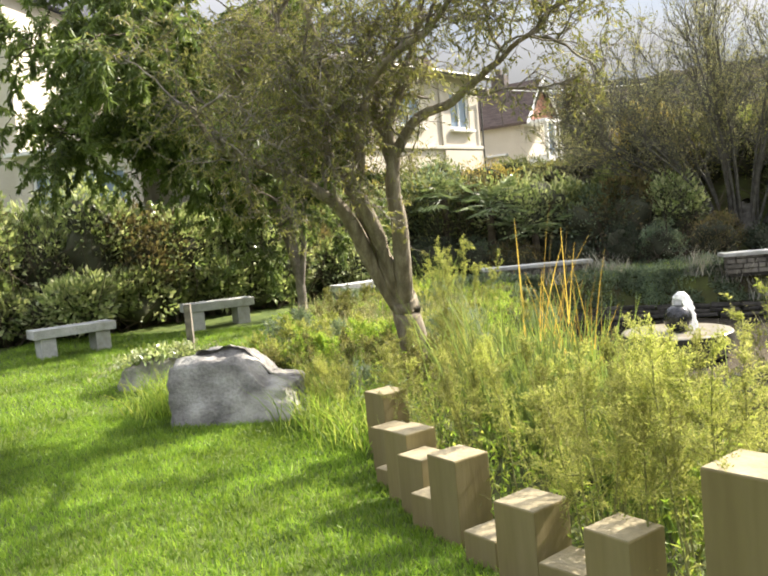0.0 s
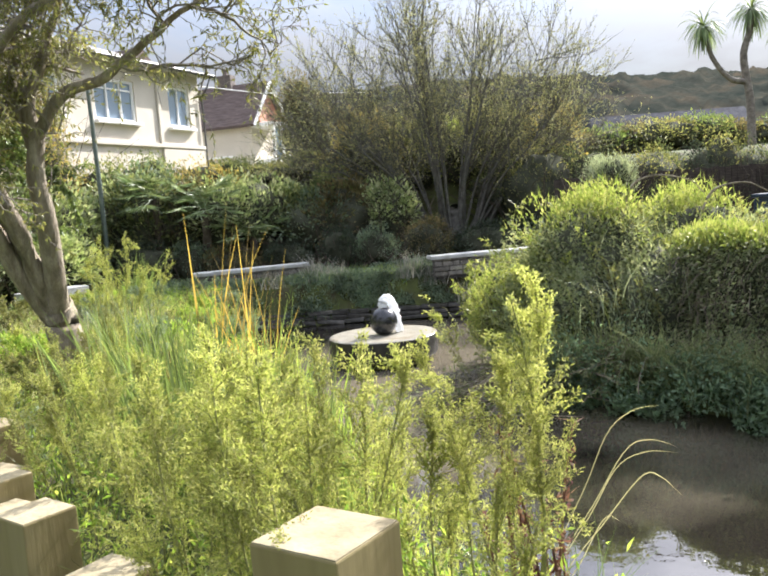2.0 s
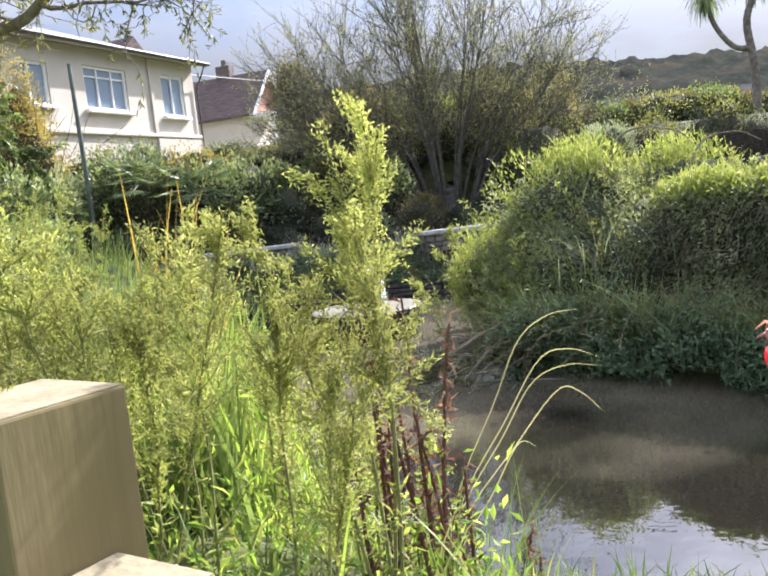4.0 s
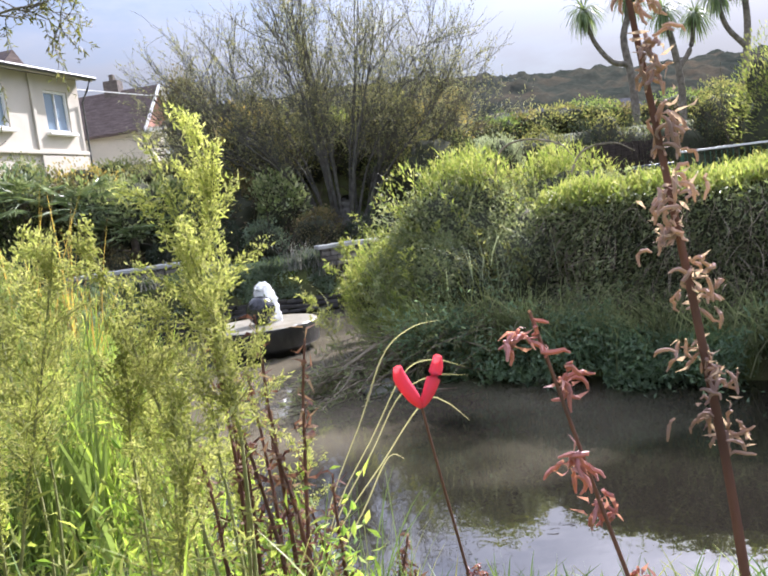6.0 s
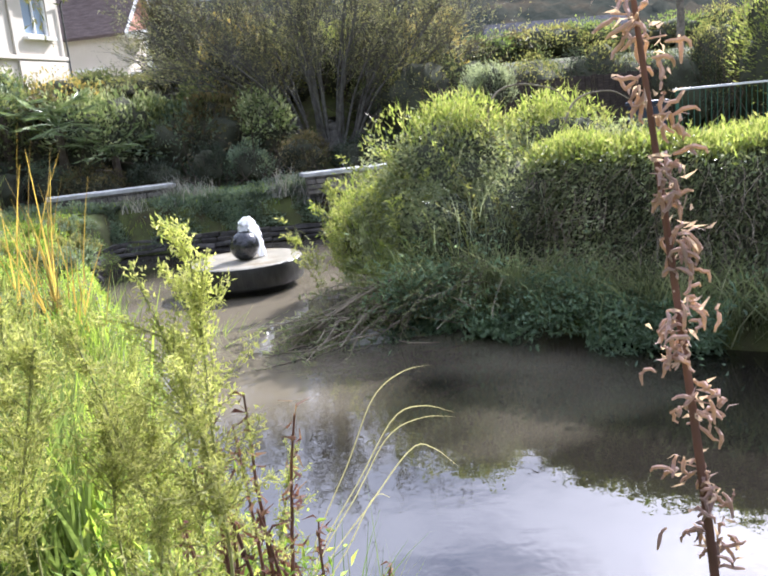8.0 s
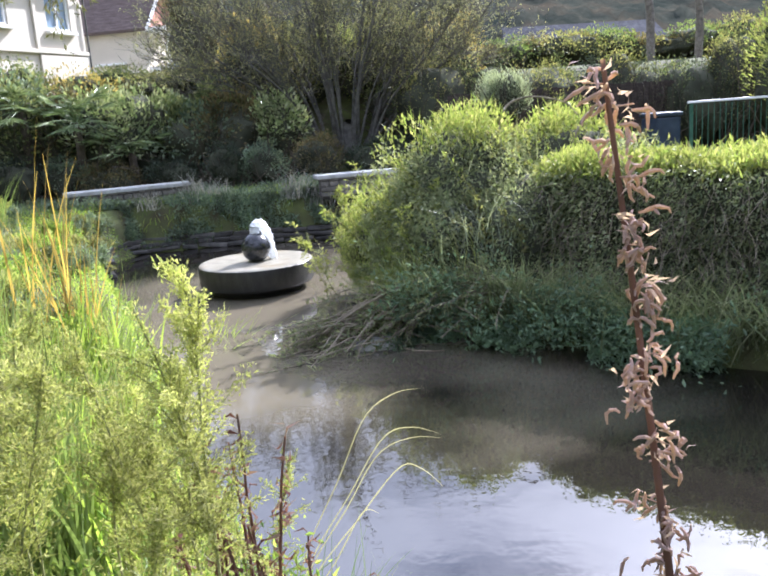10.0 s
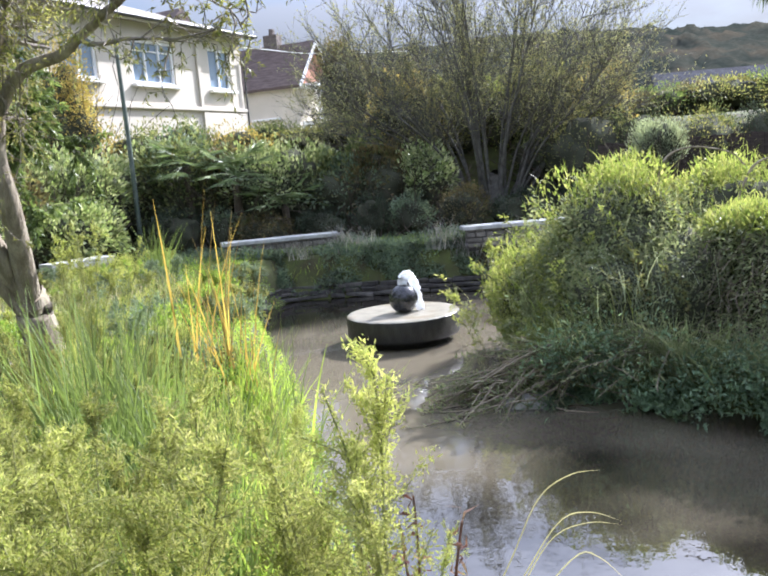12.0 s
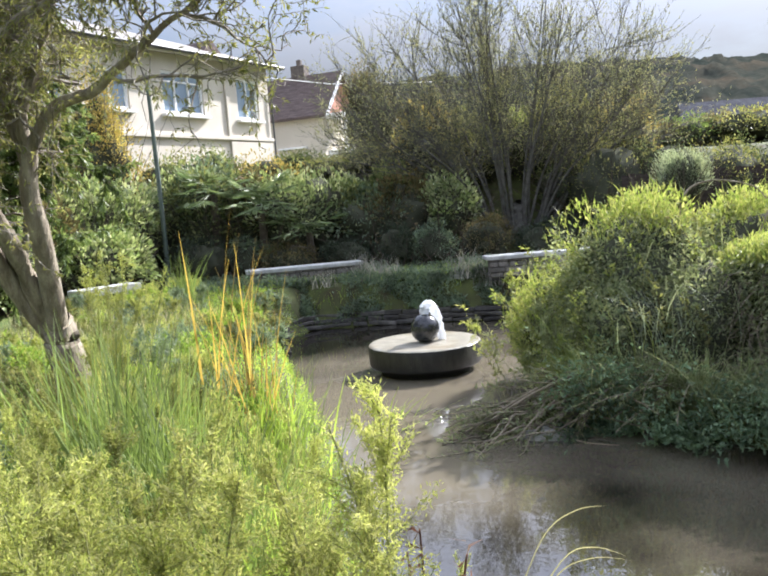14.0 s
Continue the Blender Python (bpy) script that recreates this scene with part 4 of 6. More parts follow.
def limb_tree(name, limbs, radii, label, levels, mat_bark, mat_twig, leaf, seed, twist=0.0, clear=0.25):
    """A tree from its main limbs, with levels of wandering branches and a crown of leaves.
    levels: (count, length, radius, wiggle, rise, spread); leaf: (count, length, width, material, droop)."""
    rg = np.random.default_rng(seed)
    root = limbs[0][0]
    ob = base(name, *root, 0, label, "tree")
    org = np.array(root)
    paths = np.stack([smooth_path(p, 24) for p in limbs]) - org
    wob = np.cumsum(rg.normal(size=paths.shape) * 0.012, axis=1)
    if twist:                                            # contorted limbs snake from side to side
        ph, run = rg.uniform(0, 6.3, (len(paths), 1, 3)), np.linspace(0, 1, 24)[None, :, None]
        wob = wob + twist * np.sin(ph + run * np.array([17.0, 14.0, 11.0])) * np.array([1, 1, 0.5]) * (np.arange(len(paths)) > 0)[:, None, None]
    paths = paths + wob * np.linspace(0, 1, 24)[None, :, None]
    rad = np.stack([np.linspace(a, b, 24) for a, b in radii])
    mesh_np("trunk", *tubes(paths[:1], rad[:1], 12), mat_bark, ob, True)
    for k in range(1, len(paths)):
        mesh_np("limb", *tubes(paths[k:k + 1], rad[k:k + 1], 10), mat_bark, ob, True)
    twig, last = [], paths[1:]
    for k, (count, length, radius, wiggle, rise, spread) in enumerate(levels):
        p, d, s = along(last, count, rg, clear if k == 0 else 0.12, 1.0)
        way = unit(d * 0.8 + rg.normal(size=(count, 3)) * spread + np.array([0, 0, 0.15]))
        steps = 10 if k == 0 else 7
        g = grow(p, way, length * rg.uniform(0.5, 1.2, count), steps, wiggle, rise, rg)
        twig.append(tubes(g, taper(count, steps, radius, radius * 0.3), 4 if k == 0 else 3))
        last = g
    tagged(mesh_np("branchwork", *joined(twig), mat_twig, ob), kind="stuff")
    count, length, width, mat, droop = leaf
    p, d, s = along(last, count, rg, 0.1, 1.0)
    d = unit(d * 0.5 + rg.normal(size=d.shape) * 0.7 + np.array([0, 0, -droop]))
    mesh_np("crown", *leaves(p, d, length, width, rg), mat, ob)
    return ob, last


def at_y(points, y0, y1):
    return [(x, y0 + (y1 - y0) * (k / (len(points) - 1)) ** 1.3, z) for k, (x, z) in enumerate(points)]


limbs = [
    [(-1.50, 7.7, 0.1), (-1.58, 7.7, 0.55), (-1.66, 7.7, 0.95), (-1.70, 7.7, 1.18)],
    at_y([(-1.70, 1.05), (-1.94, 1.52), (-2.11, 1.92), (-2.22, 2.12), (-2.45, 2.29), (-2.78, 2.49), (-3.12, 2.71), (-3.44, 3.06)], 7.7, 7.3),
    at_y([(-1.70, 1.08), (-1.93, 1.72), (-2.09, 2.15), (-2.28, 2.5), (-2.39, 2.89), (-2.58, 3.39), (-2.77, 3.83), (-2.9, 4.4)], 7.72, 8.3),
    at_y([(-1.69, 1.05), (-1.84, 1.75), (-1.94, 2.19), (-1.88, 2.51), (-1.93, 2.84), (-2.03, 3.22), (-2.11, 3.65), (-2.19, 4.5)], 7.7, 7.2),
    at_y([(-1.64, 1.00), (-1.62, 1.80), (-1.69, 2.21), (-1.64, 2.53), (-1.69, 2.81), (-1.59, 3.12), (-1.41, 3.51), (-1.26, 4.4)], 7.68, 7.9),
    at_y([(-1.66, 2.40), (-1.8, 2.92), (-1.81, 3.29), (-1.68, 3.68), (-1.57, 4.6)], 7.75, 8.4),
    at_y([(-1.66, 2.45), (-1.38, 2.82), (-1.04, 2.92), (-0.8, 3.09), (-0.52, 3.21), (-0.24, 3.39), (-0.1, 3.63)], 7.75, 7.5),
    at_y([(-1.90, 2.70), (-1.78, 3.1), (-1.47, 3.38), (-1.13, 3.56), (-0.78, 3.9), (-0.5, 4.4)], 7.55, 7.0),
    at_y([(-2.25, 2.45), (-2.6, 2.9), (-3.0, 3.3), (-3.3, 3.9)], 7.9, 8.9),
]


def lean(x, y, z):
    """The tree leans out towards the lawn as it rises."""
    k = float(np.interp(z, [0.2, 1.1, 2.0, 3.0, 5.0], [0.975, 0.965, 0.915, 0.90, 0.89]))
    return x * k, y * k, 1.874 + (z - 1.874) * k


limbs = [[lean(*p) for p in limb] for limb in limbs]
radii = [(0.150, 0.125), (0.085, 0.018), (0.07, 0.016), (0.08, 0.016), (0.085, 0.016), (0.05, 0.014), (0.05, 0.012), (0.045, 0.012), (0.04, 0.012)]
willow, w_twigs = limb_tree("willow_tree", limbs, radii, "contorted willow with pale twisting limbs and thinning olive leaves",
                            [(90, 0.9, 0.017, 0.34, 0.03, 0.7), (480, 0.65, 0.008, 0.42, 0.02, 0.7), (2600, 0.45, 0.0038, 0.45, -0.03, 0.7)], M_BARK, M_BARK_GREY, (46000, 0.055, 0.013, L_WILLOW, 0.6), 21, 0.045, 0.40)

# a leafy weeping tree behind the lawn
limbs = [
    [(-4.72, 13.6, 0.2), (-4.73, 13.6, 1.1), (-4.82, 13.55, 2.0), (-4.95, 13.4, 2.9)],
    [(-4.72, 13.6, 0.9), (-4.95, 13.3, 2.2), (-5.6, 12.4, 3.6), (-6.5, 11.0, 4.4), (-7.2, 10.0, 4.8)],
    [(-4.74, 13.6, 1.0), (-4.9, 13.2, 2.4), (-5.2, 12.0, 3.8), (-5.5, 10.4, 4.9), (-5.6, 9.2, 5.2)],
    [(-4.70, 13.6, 0.9), (-4.5, 13.6, 2.4), (-4.3, 13.2, 4.0), (-4.2, 12.4, 5.6)],
    [(-4.72, 13.6, 0.8), (-4.62, 13.8, 2.0), (-4.75, 14.2, 3.6), (-5.2, 14.5, 5.2)],
    [(-4.8, 13.5, 2.0), (-5.6, 12.8, 3.0), (-6.6, 12.0, 3.4), (-7.6, 11.3, 3.6)],
    [(-4.8, 13.4, 2.4), (-5.0, 11.8, 3.4), (-4.9, 10.0, 4.2), (-4.7, 8.8, 4.4)],
]
radii = [(0.09, 0.06), (0.06, 0.015), (0.06, 0.015), (0.055, 0.015), (0.05, 0.015), (0.035, 0.01), (0.035, 0.01)]
limb_tree("leafy_tree", limbs, radii, "slim multi-stemmed tree with dense dark drooping foliage", [(150, 1.3, 0.014, 0.2, -0.03, 0.8), (1300, 0.8, 0.006, 0.2, -0.12, 0.8)],
          M_BARK_GREY, M_BARK_DARK, (112000, 0.13, 0.036, L_DARK, 0.9), 22)

# large multi-stemmed willow across the pond
rg = np.random.default_rng(5)
limbs = [[(3.95, 20.6, 0.9), (3.95, 20.6, 1.2), (3.95, 20.6, 1.4), (3.97, 20.6, 1.55)]]
for k in range(40):
    a = -1.32 + 2.64 * k / 39 + rg.normal() * 0.07
    dy = rg.uniform(-1.2, 1.2)
    ln = rg.uniform(4.2, 5.7) * (1 - 0.18 * abs(a))
    tipx, tipz = math.sin(a) * ln * 0.88, math.cos(a * 0.92) * ln
    x0 = 3.85 + 0.75 * math.sin(a) + rg.normal() * 0.12
    limbs.append([(x0, 20.6 + dy * 0.15, 1.05), (x0 + tipx * 0.20, 20.6 + dy * 0.5, 1.35 + tipz * 0.27), (x0 + tipx * 0.55, 20.6 + dy, 1.4 + tipz * 0.60), (x0 + tipx * 0.92, 20.6 + dy * 1.3, 1.4 + tipz)])
radii = [(0.22, 0.16)] + [(0.034 if k % 3 else 0.052, 0.007) for k in range(40)]
limb_tree("bare_willow", limbs, radii, "broad multi-stemmed willow with fine upright twigs and small thinning leaves",
          [(520, 1.5, 0.012, 0.10, 0.035, 0.5), (7000, 0.80, 0.0052, 0.14, 0.05, 0.5)], M_TWIG, M_TWIG, (60000, 0.05, 0.022, L_SALLOW, 0.0), 23)


def row_of_bushes(name, line, n, rad, count, size, mats, label, category, group, seed, up=0.25):
    rg = np.random.default_rng(seed)
    p = smooth_path(line, n)
    for k, (x, y, top) in enumerate(p):
        z = float(height(x, y))
        rz = max(0.35, (top - z) / 1.45) * rg.uniform(0.80, 1.08)
        rr = rad * rg.uniform(0.65, 1.35)
        bush(name, x + rg.normal() * 0.15, y + rg.normal() * 0.2, z - 0.05, rr, rr, rz, count, size, mats[k % len(mats)], label, category, group, seed * 100 + k, up=up)


# ivy hedge round the lawn, and the planted bank beyond the pond
row_of_bushes("ivy_hedge", [(-12.2, 11.2, 3.0), (-10.4, 12.4, 3.0), (-8.7, 14.0, 2.7), (-7.2, 15.6, 2.4), (-5.9, 17.4, 2.6), (-5.0, 19.0, 2.9)], 14, 1.15, 4600, 0.13, [L_IVY, L_IVY, L_BROWN, L_IVY],
              "dense glossy ivy-clad hedge behind the benches", "hedge", "ivy hedge", 31)
row_of_bushes("ivy_hedge", [(-11.6, 10.6, 1.55), (-9.8, 11.7, 1.6), (-8.1, 13.3, 1.5), (-6.7, 14.9, 1.4), (-5.5, 16.6, 1.5), (-4.7, 18.2, 1.6)], 13, 0.9, 4400, 0.13, [L_IVY],
              "low spreading skirt of glossy ivy behind the benches", "hedge", "ivy hedge", 37)
row_of_bushes("bank_shrub", [(-4.2, 20.2, 2.9), (-2.8, 20.3, 2.7), (-1.2, 20.4, 2.6), (0.5, 20.3, 2.5), (2.0, 20.2, 2.2)], 12, 1.0, 3200, 0.125, [L_IVY, L_HEDGE, L_BLUE, L_HEDGE, L_BROWN, L_IVY],
              "dark evergreen shrub on the bank beyond the pond", "shrub", "bank shrubs", 32)
# some of these shrubs take the darkened leaf, shade put into their colour
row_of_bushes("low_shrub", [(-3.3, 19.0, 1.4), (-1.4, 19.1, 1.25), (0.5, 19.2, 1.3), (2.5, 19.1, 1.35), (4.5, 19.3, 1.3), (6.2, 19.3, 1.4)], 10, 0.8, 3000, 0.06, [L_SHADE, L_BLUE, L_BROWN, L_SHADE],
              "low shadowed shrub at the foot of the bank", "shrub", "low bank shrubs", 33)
row_of_bushes("bank_top_shrub", [(-5.6, 22.4, 3.7), (-3.5, 22.6, 3.4), (-1.0, 23.2, 3.3), (1.2, 23.2, 3.35), (3.0, 23.5, 3.4)], 12, 1.0, 3000, 0.075, [L_AMBER, L_HEDGE, L_WILLOW, L_HEDGE],
              "autumn shrub on top of the bank below the houses", "shrub", "bank top shrubs", 34)
# part of this hedge is coloured with the shade-darkened leaf too
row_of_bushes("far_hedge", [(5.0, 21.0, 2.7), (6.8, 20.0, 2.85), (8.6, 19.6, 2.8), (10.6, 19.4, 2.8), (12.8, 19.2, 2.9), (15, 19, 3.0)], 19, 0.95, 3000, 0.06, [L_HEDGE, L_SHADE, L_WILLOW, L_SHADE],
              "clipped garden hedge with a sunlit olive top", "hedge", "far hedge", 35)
row_of_bushes("garden_shrub", [(9.5, 28.0, 3.7), (13.0, 28.5, 4.0), (16.5, 29.0, 3.8), (20.0, 29.5, 4.2), (23.5, 30.0, 4.0)], 16, 1.3, 2200, 0.10, [L_BROWN, L_DARK, L_BROWN, L_WILLOW],
              "brown and olive garden shrub before a far roof", "shrub", "garden shrubs", 36)
bush("round_evergreen", 0.5, 25.5, 2.9, 0.98, 0.98, 1.85, 8000, 0.07, L_BROWN, "rounded russet evergreen standing before the houses", "shrub", "", 41, core=L_CORE)
for k, (x, y, rx, top, mat, words) in enumerate([(5.4, 22.4, 1.2, 2.9, L_WILLOW, "olive"), (6.9, 22.2, 1.1, 2.7, L_AMBER, "golden"), (1.9, 22.2, 1.1, 2.8, L_AMBER, "golden"), (3.1, 22.6, 1.1, 2.6, L_WILLOW, "olive"), (4.3, 22.9, 1.1, 2.7, L_TOP, "yellow-green")]):
    bush("autumn_shrub", x, y, 1.4, rx, 0.9, (top - 1.4) * 1.3, 4800, 0.09, mat, words + " autumn shrub standing behind the willow stems", "shrub", "autumn shrubs", 470 + k)
bush("silver_shrub", 6.8, 17.7, 1.25, 0.66, 0.6, 0.80, 5200, 0.075, L_SILVER, "silvery grey-leaved rounded shrub", "shrub", "", 42, wide=0.28, up=0.9)
bush("amber_shrub", -5.9, 20.7, 0.8, 1.15, 0.9, 2.75, 9000, 0.075, L_AMBER, "tall shrub with amber autumn leaves", "shrub", "", 43)
bush("amber_shrub", -7.4, 21.4, 0.8, 1.25, 1.0, 3.1, 9000, 0.08, L_AMBER, "tall shrub with amber autumn leaves", "shrub", "", 46)
bush("amber_shrub", -11.6, 12.6, 1.2, 1.3, 1.0, 1.4, 4200, 0.08, L_AMBER, "shrub with amber leaves on top of the hedge", "shrub", "", 44)
bush("yellow_shrub", 12.4, 15.6, 0.5, 1.7, 1.2, 2.1, 11000, 0.10, L_TOP, "tall yellow-green shrub beside the wire fence", "shrub", "", 45, wide=0.25, up=0.7)

# fan palms on the bank
def fan_palm(x, y, z, heads, seed):
    rg = np.random.default_rng(seed)
    ob = base("fan_palm", x, y, z, 0, "fan palm with stiff drooping leaves on the bank", "palm", "fan palms")
    tv = tubes(np.array([[(0, 0, -0.2), (0.02, 0, 0.5), (0, 0, 1.0)]]), np.array([[0.10, 0.09, 0.08]]), 8)
    mesh_np("trunk", *tv, M_BARK_DARK, ob)
    for _ in range(heads):
        a, e = rg.uniform(0, 2 * np.pi), rg.uniform(-0.3, 0.9)
        out = np.array([math.cos(a) * math.cos(e), math.sin(a) * math.cos(e), math.sin(e)])
        tip = np.array([0, 0, 1.0]) + out * rg.uniform(0.45, 0.75)
        side = unit(np.cross(out, [0, 0, 1.0]))
        fan = np.linspace(-1.25, 1.25, 17)
        d = np.cos(fan)[:, None] * out + np.sin(fan)[:, None] * side + np.array([0, 0, -0.25])
        v, f = leaves(np.tile(tip, (17, 1)), d, 0.46, 0.04, rg, 0.05)
        v2, f2 = tubes(np.array([[(0, 0, 1.0), tuple((np.array([0, 0, 1.0]) + tip) / 2 + [0, 0, 0.04]), tuple(tip)]]), np.full((1, 3), 0.010), 4)
        mesh_np("frond", *joined([(v, f), (v2, f2)]), L_PALM, ob)
    return ob


fan_palm(-1.9, 19.3, 1.0, 26, 1)
fan_palm(-3.0, 19.6, 1.3, 24, 2)
fan_palm(-0.9, 19.5, 0.3, 16, 3)


# cabbage palms against the sky
def cabbage_palm(x, y, z, limbs, seed):
    """limbs: curves (x, z) from the foot or a fork up to a head of leaves."""
    rg = np.random.default_rng(seed)
    ob = base("cabbage_palm", x, y, z, 0, "tall cabbage palm with forked trunk and drooping sword leaves", "palm", "cabbage palms")
    for k, line in enumerate(limbs):
        g = smooth_path([(px, 0.12 * k * (i / len(line)), pz) for i, (px, pz) in enumerate(line)], 16)
        mesh_np("trunk" if k == 0 else "limb", *tubes(g[None], np.linspace(0.13, 0.085, 16)[None] * (1 if k == 0 else 0.72), 8), M_BARK_GREY, ob, True)
        n = 150
        d = unit(rg.normal(size=(n, 3)) + np.array([0, 0, 0.25]))
        g = grow(np.tile(g[-1], (n, 1)), d, rg.uniform(0.7, 1.0, n), 7, 0.03, -0.34, rg)
        side = unit(np.cross(g[:, 1] - g[:, 0], np.array([0, 0, 1.0])))[:, None]
        w = np.array([0.5, 1, 1, 0.9, 0.75, 0.5, 0.08])[None, :, None] * 0.020
        v = np.stack([g - side * w, g + side * w], 2)
        i = np.arange(n)[:, None] * 14 + np.arange(6)[None] * 2
        mesh_np("leaf_head", v.reshape(-1, 3), np.stack([i, i + 1, i + 3, i + 2], -1).reshape(-1, 4), L_PALM, ob)
    return ob


cabbage_palm(13.44, 24.0, 2.4, [[(0, 0), (-0.02, 1.6), (-0.18, 2.8), (0.02, 3.5), (0.1, 4.15)], [(-0.12, 2.1), (-0.62, 2.25), (-1.1, 2.9), (-1.3, 3.75)]], 1)
cabbage_palm(15.3, 24.6, 2.4, [[(0, 0), (0.05, 1.4), (-0.1, 2.6), (-0.35, 3.7)], [(0.0, 1.9), (0.5, 2.5), (0.75, 3.5)]], 2)
cabbage_palm(16.8, 23.5, 2.4, [[(0, 0), (0.05, 1.6), (0.2, 3.0), (0.1, 4.3)], [(0.1, 2.2), (-0.5, 2.9), (-0.7, 3.9)]], 3)

# board fence, wire fence, bin on the far right bank
fence = base("board_fence", 5.9, 18.6, 0.3, 3, "dark weathered board fence behind the shrubs", "fence")
for k in range(48):
    part("board", box(bmesh.new(), 0.15 * k, 0, 0.85 + 0.015 * ((k * 5) % 3), 0.14, 0.025, 1.75, 0.004), M_FENCEWOOD, fence)
wire = base("wire_fence", 9.3, 14.9, 0.35, 2, "green welded wire fence with a pale top rail", "fence")
for k in range(34):
    wv = tubes(np.array([[(0.12 * k, 0, 0), (0.12 * k, 0, 0.6), (0.12 * k, 0, 1.2)]]), np.full((1, 3), 0.008), 4)
    mesh_np("wire", *wv, M_FENCE, wire)
for k in range(3):
    part("post", box(bmesh.new(), 1.9 * k + 0.04, 0.03, 0.6, 0.05, 0.05, 1.3, 0.005), M_FENCE, wire)
part("top_rail", box(bmesh.new(), 2.0, 0, 1.235, 4.1, 0.05, 0.04, 0.008), M_WHITE, wire)
binn = base("storage_bin", 8.95, 15.3, 0.35, 5, "dark blue plastic storage bin with a lid", "bin")
part("body", box(bmesh.new(), 0, 0, 0.5, 0.5, 0.5, 1.0, 0.03), M_BIN, binn)
part("lid", box(bmesh.new(), 0, 0, 1.05, 0.56, 0.56, 0.07, 0.02), M_BIN, binn)

# ---- island: tall bush, long hedge, brushwood tip ----
def island_mass(name, x, y, z, rx, ry, rz, n, size, top_from, label, seed, wide=0.45):
    """A dense mass of stems and leaves whose topmost shoots are a lighter green, sunlight put into it."""
    rg = np.random.default_rng(seed)
    ob = base(name, x, y, z, 0, label, "shrub", "island shrubs")
    n, size = int(n * 1.5), size * 0.8
    p, d = cloud((0, 0, rz * 0.75), (rx, ry, rz), n, 60, rg, 0.8, 0.3)
    d = unit(d * 0.7 + rg.normal(size=d.shape) * 0.4 + np.array([0, 0, -0.25]))
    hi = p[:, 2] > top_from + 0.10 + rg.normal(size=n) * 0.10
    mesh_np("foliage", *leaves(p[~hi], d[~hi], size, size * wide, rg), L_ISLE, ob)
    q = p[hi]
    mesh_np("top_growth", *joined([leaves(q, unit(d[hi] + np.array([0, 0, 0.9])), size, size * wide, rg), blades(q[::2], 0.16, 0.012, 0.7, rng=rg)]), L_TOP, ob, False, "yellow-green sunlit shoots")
    # added solid core, coloured dark for the shade inside the mass
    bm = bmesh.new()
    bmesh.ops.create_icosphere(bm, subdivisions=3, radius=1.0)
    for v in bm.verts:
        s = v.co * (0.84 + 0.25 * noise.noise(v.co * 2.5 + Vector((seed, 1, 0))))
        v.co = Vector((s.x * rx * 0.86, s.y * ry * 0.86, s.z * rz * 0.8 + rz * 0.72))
    part("shade_core", bm, L_CORE, ob, "", True)
    return ob


island_mass("island_bush", 3.75, 10.3, -0.1, 1.05, 1.0, 1.15, 15000, 0.075, 1.42, "tall leafy island bush with a sunlit top", 51)
island_mass("island_bush", 5.1, 10.5, -0.1, 1.1, 0.9, 1.1, 11000, 0.075, 1.38, "tall leafy island bush with a sunlit top", 52)
island_mass("island_bush", 2.95, 11.2, -0.35, 0.62, 0.75, 0.80, 5200, 0.06, 0.25, "pale yellow-green bush leaning over the channel", 53)
island_mass("island_bush", 3.45, 9.6, -0.35, 0.80, 0.62, 0.85, 6500, 0.07, 3.0, "shaded lower bush at the island's end", 54)
island_mass("island_bush", 4.05, 9.1, -0.35, 0.62, 0.5, 0.95, 5500, 0.07, 3.0, "shaded lower bush at the island's end", 55)
hedge_line = smooth_path([(4.15, 8.95, 1.14), (4.9, 7.95, 1.16), (5.9, 7.0, 1.15), (7.2, 6.4, 1.14), (8.6, 6.3, 1.14), (10.2, 6.6, 1.14)], 60)
rg = np.random.default_rng(60)
isle_hedge = base("island_hedge", 4.15, 8.95, -0.2, 0, "long shaded island hedge with a bright clipped top", "hedge")
org = np.array([4.15, 8.95, -0.2])
tang = unit(np.gradient(hedge_line[:, :2], axis=0))
nrm = np.stack([-tang[:, 1], tang[:, 0]], 1)          # points to the back of the hedge
n = 66000
i = rg.integers(0, 60, n)
top = hedge_line[i, 2]
u = rg.uniform(-0.62, 0.95, n)                        # how far up the front, or across the top
front = u < 0.0
across = np.where(front, -0.05, u) + rg.normal(size=n) * 0.07
zz = np.where(front, top + u * 2.45, top + rg.normal(size=n) * 0.05)
wave = np.array([noise.noise(Vector((x * 1.6, y * 1.6, z * 1.8))) for x, y, z in zip(hedge_line[i, 0] + u, hedge_line[i, 1], zz)])
across = across - np.where(front, 0.20 * wave + 0.18 * np.clip(-u / 0.62, 0, 1), 0)
zz = zz + np.where(front, 0, 0.12 * wave)
p = np.stack([hedge_line[i, 0] + nrm[i, 0] * across, hedge_line[i, 1] + nrm[i, 1] * across, zz], 1)
p[:, :2] += rg.normal(size=(n, 2)) * 0.07
d = np.concatenate([np.where(front[:, None], -nrm[i], nrm[i] * 0.1), np.where(front, -0.35, 1.0)[:, None]], 1)
d = unit(d + rg.normal(size=(n, 3)) * 0.55)
# leaves near the top get the colour that carries the sunlight
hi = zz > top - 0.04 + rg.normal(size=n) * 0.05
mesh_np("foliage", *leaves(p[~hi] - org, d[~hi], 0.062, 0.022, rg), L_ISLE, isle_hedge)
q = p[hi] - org
